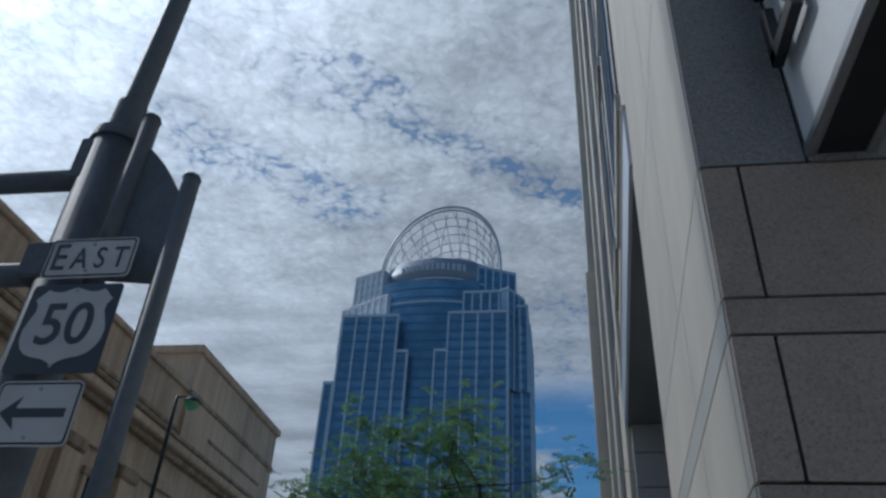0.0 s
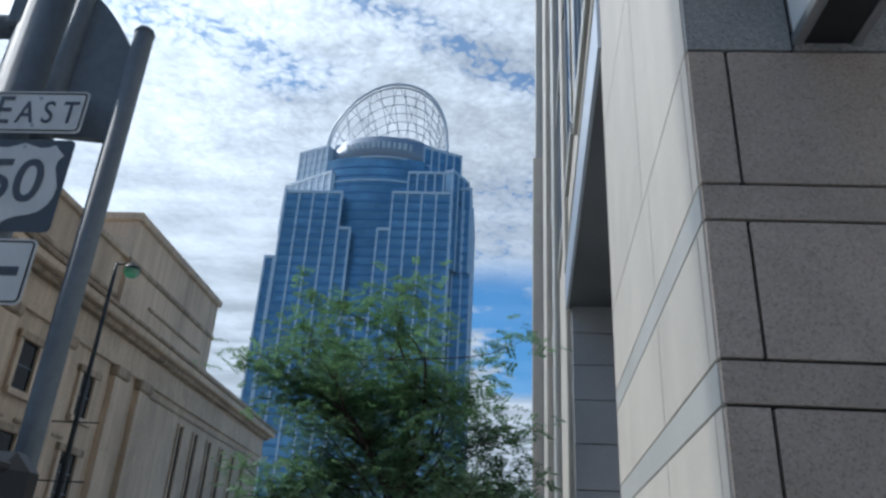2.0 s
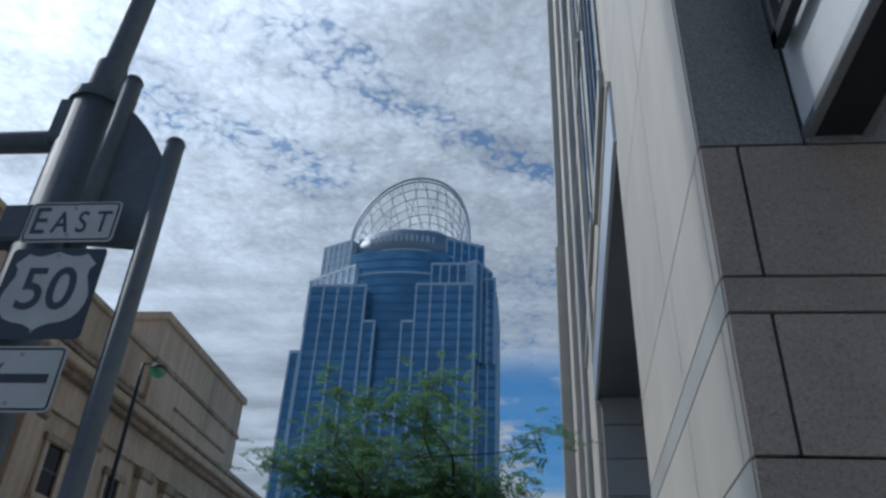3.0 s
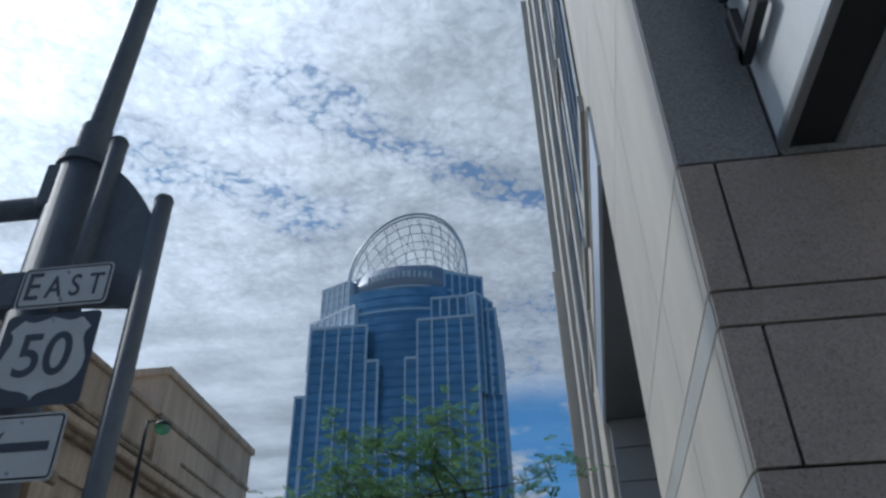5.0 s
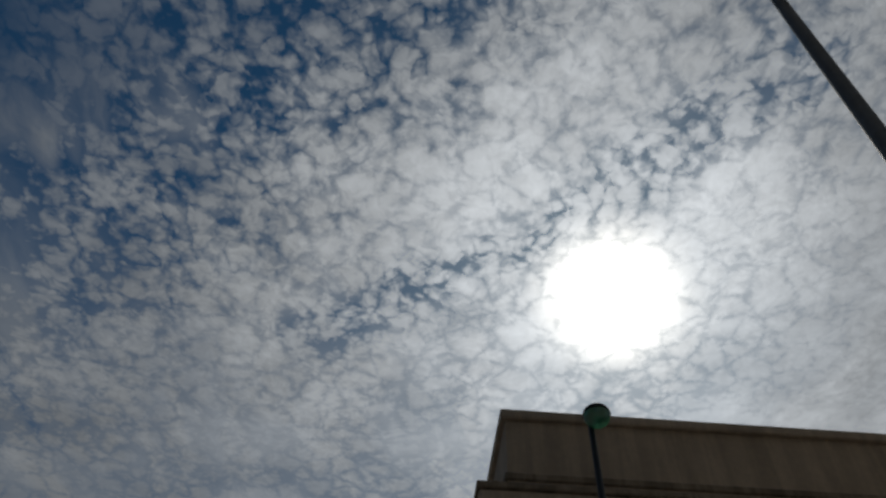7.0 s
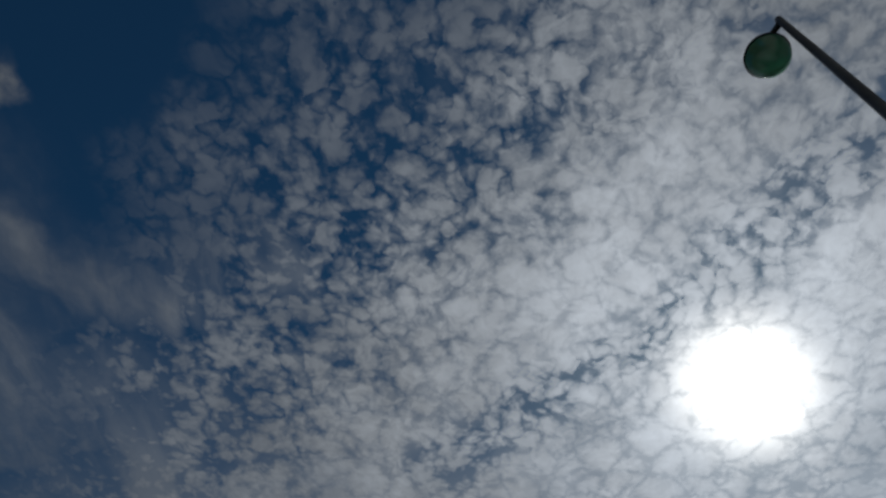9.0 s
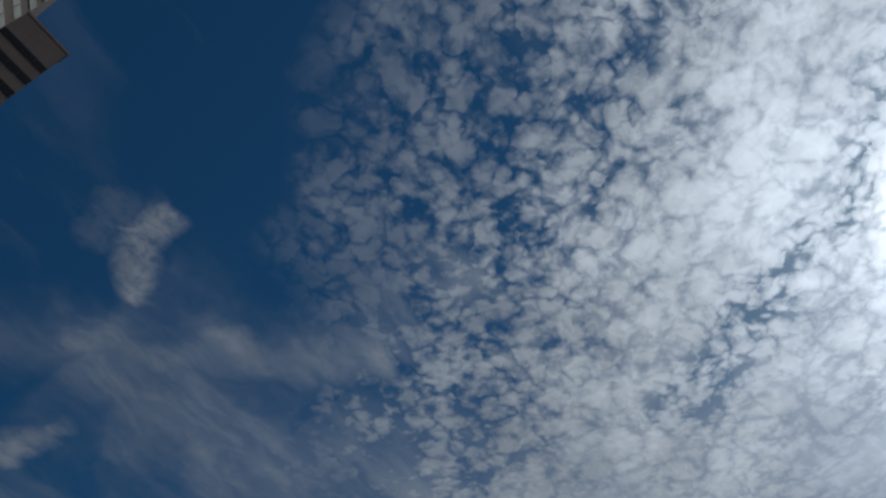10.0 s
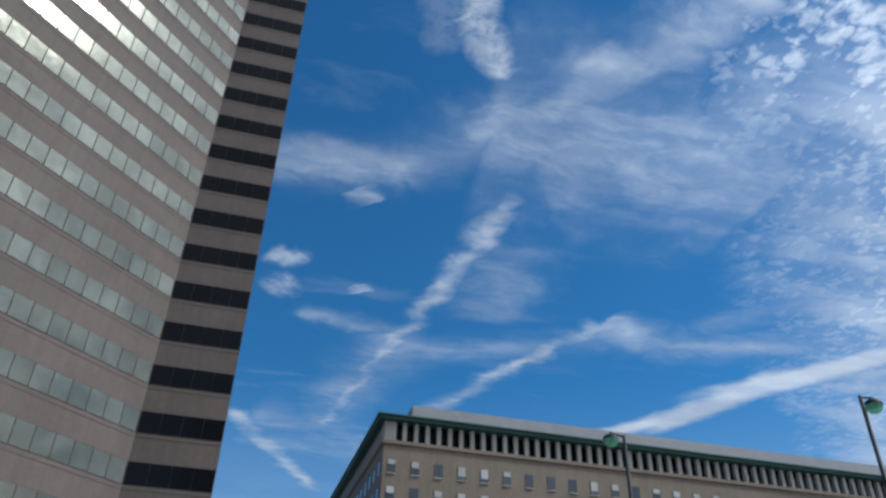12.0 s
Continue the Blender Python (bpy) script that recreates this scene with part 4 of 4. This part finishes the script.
# ---------------- low buildings far down the street ----------------
def make_far_houses():
    h = thing("low_building", "low brick building with a pale green copper roof", "building")
    part("wall", bx(-34, -14.5, 92, 110, 0, 6.6), BRICK, h)
    part("band", bx(-34.1, -14.4, 91.9, 110, 6.0, 6.6, 0.03), DARK_GLASS, h)
    bm = B()
    prism(bm, [(-34.6, 6.6), (-14.0, 6.6), (-17.5, 9.0), (-31, 9.0)], 19.0, Matrix.Translation((0, 91.4, 0)))
    part("roof", bm, COPPER_LIGHT, h, "pale green roof")
    h = thing("low_building", "brick corner building with a flat dark roof edge", "building")
    part("wall", bx(-30, -21.5, 72, 84, 0, 6.9), BRICK, h)
    part("roof_edge", bx(-30.2, -21.3, 71.8, 84.2, 6.9, 7.3, 0.04), SOFFIT, h)
    part("chimney", bx(-24.2, -22.8, 76, 78, 7.3, 8.6, 0.03), BRICK, h)


make_far_houses()


# ---------------- glass tower with a lattice crown ----------------
def make_tower():
    t = thing("glass_tower", "tall blue glass office tower with stepped shoulders and lattice crown", "skyscraper")
    fin = unit_block("mullion", FIN)

    def block(x0, x1, y0, y1, z1, fins, z0=0.0, low=30.0):
        part("glass_block", bx(x0, x1, y0, y1, z0, z1), BLUE_GLASS, t)
        part("parapet", bx(x0 - 0.2, x1 + 0.2, y0 - 0.4, y1, z1 - 0.9, z1 + 0.3), FIN, t)
        lo = max(low, z0)
        for k in range(fins + 1):
            x = x0 + (x1 - x0) * k / fins
            piece("mullion", fin, t, (x, y0 - 0.2, (lo + z1) / 2), (0.75, 0.5, z1 - lo))
        # floor bands
        bm = B()
        z = lo
        while z < z1 - 2:
            box(bm, x0, x1, y0 - 0.12, y0 + 0.1, z, z + 1.25)
            z += 4.1
        part("spandrel", bm, BLUE_SPANDREL, t, kind="stuff")
        # side fins on the face that looks to the street
        nside = max(2, int((y1 - y0) / 5))
        for k in range(nside + 1):
            y = y0 + (y1 - y0) * k / nside
            piece("mullion", fin, t, (x1 + 0.2, y, (lo + z1) / 2), (0.7, 0.62, z1 - lo))

    def wing(a, c, z1, fins, z0, glass, band):
        """A splayed wall from a to c with fins, floor bands and the mass behind it."""
        a, c = Vector((*a, 0)), Vector((*c, 0))
        d = c - a
        out = Vector((d.y, -d.x, 0)).normalized()
        if out.y > 0:
            out = -out
        ang, ln = math.atan2(d.y, d.x), d.length
        turn = Matrix.Translation(a) @ Matrix.Rotation(ang, 4, "Z")
        sgn = 1 if (Matrix.Rotation(ang, 3, "Z") @ Vector((0, 1, 0))).y > 0 else -1
        bm = bx(0, ln, 0, 22 * sgn, z0, z1)
        bmesh.ops.transform(bm, matrix=turn, verts=bm.verts)
        part("glass_block", bm, glass, t)
        bm = bx(-0.2, ln + 0.2, -0.4 * sgn, 21.8 * sgn, z1 - 0.9, z1 + 0.3)
        bmesh.ops.transform(bm, matrix=turn, verts=bm.verts)
        part("parapet", bm, FIN, t)
        for k in range(fins + 1):
            q = a + d * (k / fins) + out * 0.2
            piece("mullion", fin, t, (q.x, q.y, (z0 + z1) / 2), (0.75, 0.5, z1 - z0), ang)
        bm = B()
        z = z1 - 3.4
        while z > z0 + 1:
            box(bm, 0, ln, -0.12 * sgn, 0.1 * sgn, z, z + 1.25)
            z -= 4.1
        bmesh.ops.transform(bm, matrix=turn, verts=bm.verts)
        part("spandrel", bm, band, t, kind="stuff")

    block(-92.4, -85.2, 272, 312, 123.5, 2)
    block(-85.2, -62.2, 263.2, 299, 149, 4)
    block(-62.2, -57.4, 263.6, 299, 133, 1)
    block(-57.4, -46.4, 266.0, 299, 96, 2)
    block(-46.4, -41.4, 263.6, 299, 133, 1)
    block(-41.4, -17.8, 263.2, 299, 149.5, 4)
    block(-36.2, -17.9, 268, 299, 161.8, 5, 120)
    wing((-31.0, 272.0), (-15.4, 279.5), 177.0, 5, 130, BLUE_GLASS, BLUE_SPANDREL)
    wing((-17.8, 266.0), (-11.6, 276.5), 162.0, 3, 118, BLUE_GLASS, BLUE_SPANDREL)
    block(-16.3, -10.2, 271.8, 299, 156.5, 2, 118)
    block(-20.0, -9.2, 272.2, 299, 147.5, 3)
    # these two wings take the paler glass, coloured as if sunlit
    wing((-68.5, 267.0), (-91.3, 280.3), 161.0, 7, 138, SUNLIT_GLASS, FIN)
    wing((-72.6, 272.0), (-86.2, 278.3), 176.6, 5, 150, SUNLIT_GLASS, FIN)
    # curved glass centre
    cx = -50.5

    def curved(z0, z1, proud, x0=-72.0, x1=-30.0, r=59.5):
        bm = B()
        n = 28
        pts = []
        for k in range(n + 1):
            x = x0 + (x1 - x0) * k / n
            pts.append((x, 326 - math.sqrt((r + proud) ** 2 - (x - cx) ** 2)))
        pts += [(x1, 296), (x0, 296)]
        lo = [bm.verts.new((x, y, z0)) for x, y in pts]
        hi = [bm.verts.new((x, y, z1)) for x, y in pts]
        bm.faces.new(lo[::-1])
        bm.faces.new(hi)
        for k in range(len(pts)):
            m = (k + 1) % len(pts)
            bm.faces.new((lo[k], lo[m], hi[m], hi[k]))
        bmesh.ops.recalc_face_normals(bm, faces=bm.faces[:])
        return bm

    part("glass_drum", curved(40, 168, 0.0), BLUE_GLASS, t)
    for z in [44 + 4.1 * k for k in range(30)]:
        part("floor_ring", curved(z, z + 0.9, 0.08), BLUE_SPANDREL, t)
    part("pale_ring", curved(156.5, 157.3, 0.3), FIN, t)
    part("crown_band", tube(B(), (-49.0, 298.2, 168), (-49.0, 298.2, 178.4), 32.0, 31.6, 64), CROWN_BAND, t, "grey band under the crown", smooth=True)
    part("crown_ring", tube(B(), (-49.0, 298.2, 167.6), (-49.0, 298.2, 168.3), 32.4, 32.4, 64), FIN, t)
    # lettering too far to read, as plain bars round the band
    for k in range(13):
        x = -63.5 + k * 2.25
        w = 0.55 + 0.3 * ((k * 7) % 3) / 2
        y = 298.2 - math.sqrt(31.9 ** 2 - (x + 49.0) ** 2)
        part("letter_bar", bx(x - w, x + w, y - 0.3, y + 0.3, 172.4, 175.6), WHITE_PANEL, t)
    # lattice crown: hoops and ribs of an open half shell
    ex, ey, top, foot = -48.0, 290.0, 209.0, 177.5

    def shell(u, v):
        """u 0..1 across from side to side, v 0..1 from the front hoop to the back."""
        a = math.pi * u
        rx, ry, rz = 26.5 * (1 - 0.22 * v), 0.0, (top - foot) * (1 - 0.28 * v)
        return Vector((ex - rx * math.cos(a) + 3.4 * math.sin(a) ** 2, ey - 13 + 30 * v - 6 * math.sin(a), foot + rz * math.sin(a) ** (1.15 if u < 0.5 else 0.85)))

    def run(points, r):
        """A bent tube swept along the points."""
        bm = B()
        rings = []
        for k, p in enumerate(points):
            way = points[min(k + 1, len(points) - 1)] - points[max(k - 1, 0)]
            turn = way.to_track_quat("Z", "Y").to_matrix()
            rings.append([bm.verts.new(p + turn @ Vector((r * math.cos(c * math.tau / 6), r * math.sin(c * math.tau / 6), 0))) for c in range(6)])
        for a, b in zip(rings, rings[1:]):
            for c in range(6):
                bm.faces.new((a[c], a[(c + 1) % 6], b[(c + 1) % 6], b[c]))
        bmesh.ops.recalc_face_normals(bm, faces=bm.faces[:])
        return bm

    for v, r in ((0, 0.55), (0.06, 0.4), (0.2, 0.2), (0.36, 0.2), (0.52, 0.2), (0.68, 0.2), (0.84, 0.2), (1.0, 0.35)):
        part("hoop", run([shell(k / 40, v) for k in range(41)], r), LATTICE, t, smooth=True)
    for k in range(1, 15):
        u = k / 15
        part("rib", run([shell(u, j / 8) for j in range(9)], 0.17), LATTICE, t, smooth=True)
    for k in range(2, 20, 3):
        part("brace", run([shell((k + 0.35 * j) / 22, j / 8) for j in range(9)], 0.15), LATTICE, t, smooth=True)
        part("brace", run([shell((k + 3 - 0.35 * j) / 22, j / 8) for j in range(9)], 0.15), LATTICE, t, smooth=True)


make_tower()


# ---------------- high-rise with banded windows ----------------
def make_highrise():
    h = thing("high_rise", "pinkish precast office high-rise with bands of mirrored windows", "skyscraper")
    C, E = Vector((8.45, -58.2, 0)), Vector((2.2, -58.2, 0))
    d = Vector((0.693, 0.721, 0)).normalized()
    L = C + d * 46
    top, pitch, crest = 93.3, 3.834, 106.0
    outline = [C, E, Vector((3.5, -92, 0)), Vector((60, -92, 0)), L]
    bm = B()
    lo = [bm.verts.new(v) for v in outline]
    hi = [bm.verts.new(v + Vector((0, 0, top))) for v in outline]
    bm.faces.new(lo)
    bm.faces.new(hi)
    for i in range(5):
        j = (i + 1) % 5
        bm.faces.new((lo[i], lo[j], hi[j], hi[i]))
    bmesh.ops.recalc_face_normals(bm, faces=bm.faces[:])
    part("wall", bm, PINK, h)
    ang = math.atan2(d.y, d.x)
    out = Vector((-d.y, d.x, 0))
    pane = unit_block("pane", MIRROR_GLASS)
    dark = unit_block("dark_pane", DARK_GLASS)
    # the slanted wing rises above the end face
    bm = B()
    back = [C + Vector((0.0, -0.3, 0)), Vector((C.x, -92, 0)), Vector((60, -92, 0)), L]
    lo = [bm.verts.new(v + Vector((0, 0, top))) for v in back]
    hi = [bm.verts.new(v + Vector((0, 0, crest))) for v in back]
    bm.faces.new(lo)
    bm.faces.new(hi)
    for i in range(4):
        j = (i + 1) % 4
        bm.faces.new((lo[i], lo[j], hi[j], hi[i]))
    bmesh.ops.recalc_face_normals(bm, faces=bm.faces[:])
    part("upper_wall", bm, PINK, h)
    for k in range(int((crest - 8) / pitch)):
        # slanted face
        zc = 6.36 + k * pitch
        bm = B()
        box(bm, 0.02, 46, -0.02, 0.015, zc - 1.24, zc - 1.19)
        box(bm, 0.04, 46, -0.02, 0.018, zc - 0.87, zc + 0.87)
        bmesh.ops.transform(bm, matrix=Matrix.Translation(C) @ Matrix.Rotation(ang, 4, "Z"), verts=bm.verts)
        part("groove", bm, PINK_GROOVE, h)
        if 10 < zc < 60:
            for i in range(22):
                c = C + d * (0.10 + i * 1.52 + 0.74) + out * 0.01
                piece("pane", pane, h, (c.x, c.y, zc), (1.42, 0.06, 1.66), ang)
        else:
            bm = B()
            for i in range(29):
                s = 0.10 + i * 1.52
                box(bm, s, s + 1.42, -0.05, 0.04, zc - 0.83, zc + 0.83)
            bmesh.ops.transform(bm, matrix=Matrix.Translation(C) @ Matrix.Rotation(ang, 4, "Z"), verts=bm.verts)
            part("window_band", bm, MIRROR_GLASS, h, kind="stuff")
        if zc > top - 3.0:
            continue
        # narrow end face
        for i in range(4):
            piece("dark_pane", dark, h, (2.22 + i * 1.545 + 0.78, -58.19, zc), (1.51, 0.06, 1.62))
        part("groove", bx(2.2, 8.44, -58.2, -58.185, zc - 1.22, zc - 1.15), PINK_GROOVE, h)
    part("parapet", bx(2.1, 8.6, -60, -58.1, top - 0.2, top + 0.3), PINK_DARK, h)


make_highrise()


# ---------------- tan building with a column loggia ----------------
def make_hotel():
    h = thing("tan_building", "large tan masonry building with a top loggia of pale columns", "building")
    x0, x1, Y = -135.0, -16.3, -90.2
    part("wall", bx(x0, x1, Y - 40, Y, 0, 33.6), TAN, h)
    part("string_course", bx(x0, x1 + 0.25, Y - 40.2, Y + 0.25, 33.6, 34.1, 0.04), TAN, h)
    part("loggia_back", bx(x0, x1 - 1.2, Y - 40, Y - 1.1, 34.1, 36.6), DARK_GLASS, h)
    part("cornice", bx(x0, x1 + 0.9, Y - 41, Y + 0.9, 36.6, 37.0, 0.06), COPPER, h, "green copper cornice")
    part("cornice_edge", bx(x0, x1 + 1.15, Y - 41.2, Y + 1.15, 37.0, 37.25, 0.05), COPPER, h)
    part("penthouse", bx(x0, x1 - 3.7, Y - 38, Y - 1.0, 37.25, 39.5), ROOFGREY, h, "grey metal upper roof")
    part("corner_pier", bx(x1 - 1.5, x1, Y - 1.5, Y, 34.1, 36.6, 0.03), PALE, h)
    col = finish("column", bx(-0.27, 0.27, -0.3, 0.3, 0, 2.5, 0.02), PALE)
    x = x1 - 2.6
    k = 0
    while x > x0:
        piece("column", col, h, (x, Y - 0.35, 34.1))
        x -= 1.5
        k += 1
    y = Y - 2.6
    while y > Y - 40:
        piece("column", col, h, (x1 - 0.35, y, 34.1))
        y -= 1.5
    pane = unit_block("window_pane", WINDOW)
    blind = unit_block("blind", SHADE)
    frame_ = unit_block("window_sill", PALE)
    rng = random.Random(4)
    for r in range(5):
        z = 30.9 - r * 3.3
        for c in range(26):
            x = -17.4 - c * 3.02
            piece("window_pane", pane, h, (x, Y + 0.0, z), (1.05, 0.12, 1.6))
            cover = rng.choice((0.0, 0.35, 0.5, 0.75))
            if cover:
                piece("blind", blind, h, (x, Y + 0.035, z + 0.77 - 0.77 * cover), (0.95, 0.10, 1.54 * cover))
            piece("window_sill", frame_, h, (x, Y + 0.08, z - 0.95), (1.2, 0.16, 0.10))
        for c in range(8):
            y = Y - 2.0 - c * 3.02
            piece("window_pane", pane, h, (x1 + 0.0, y, z), (0.12, 1.15, 1.75))


make_hotel()
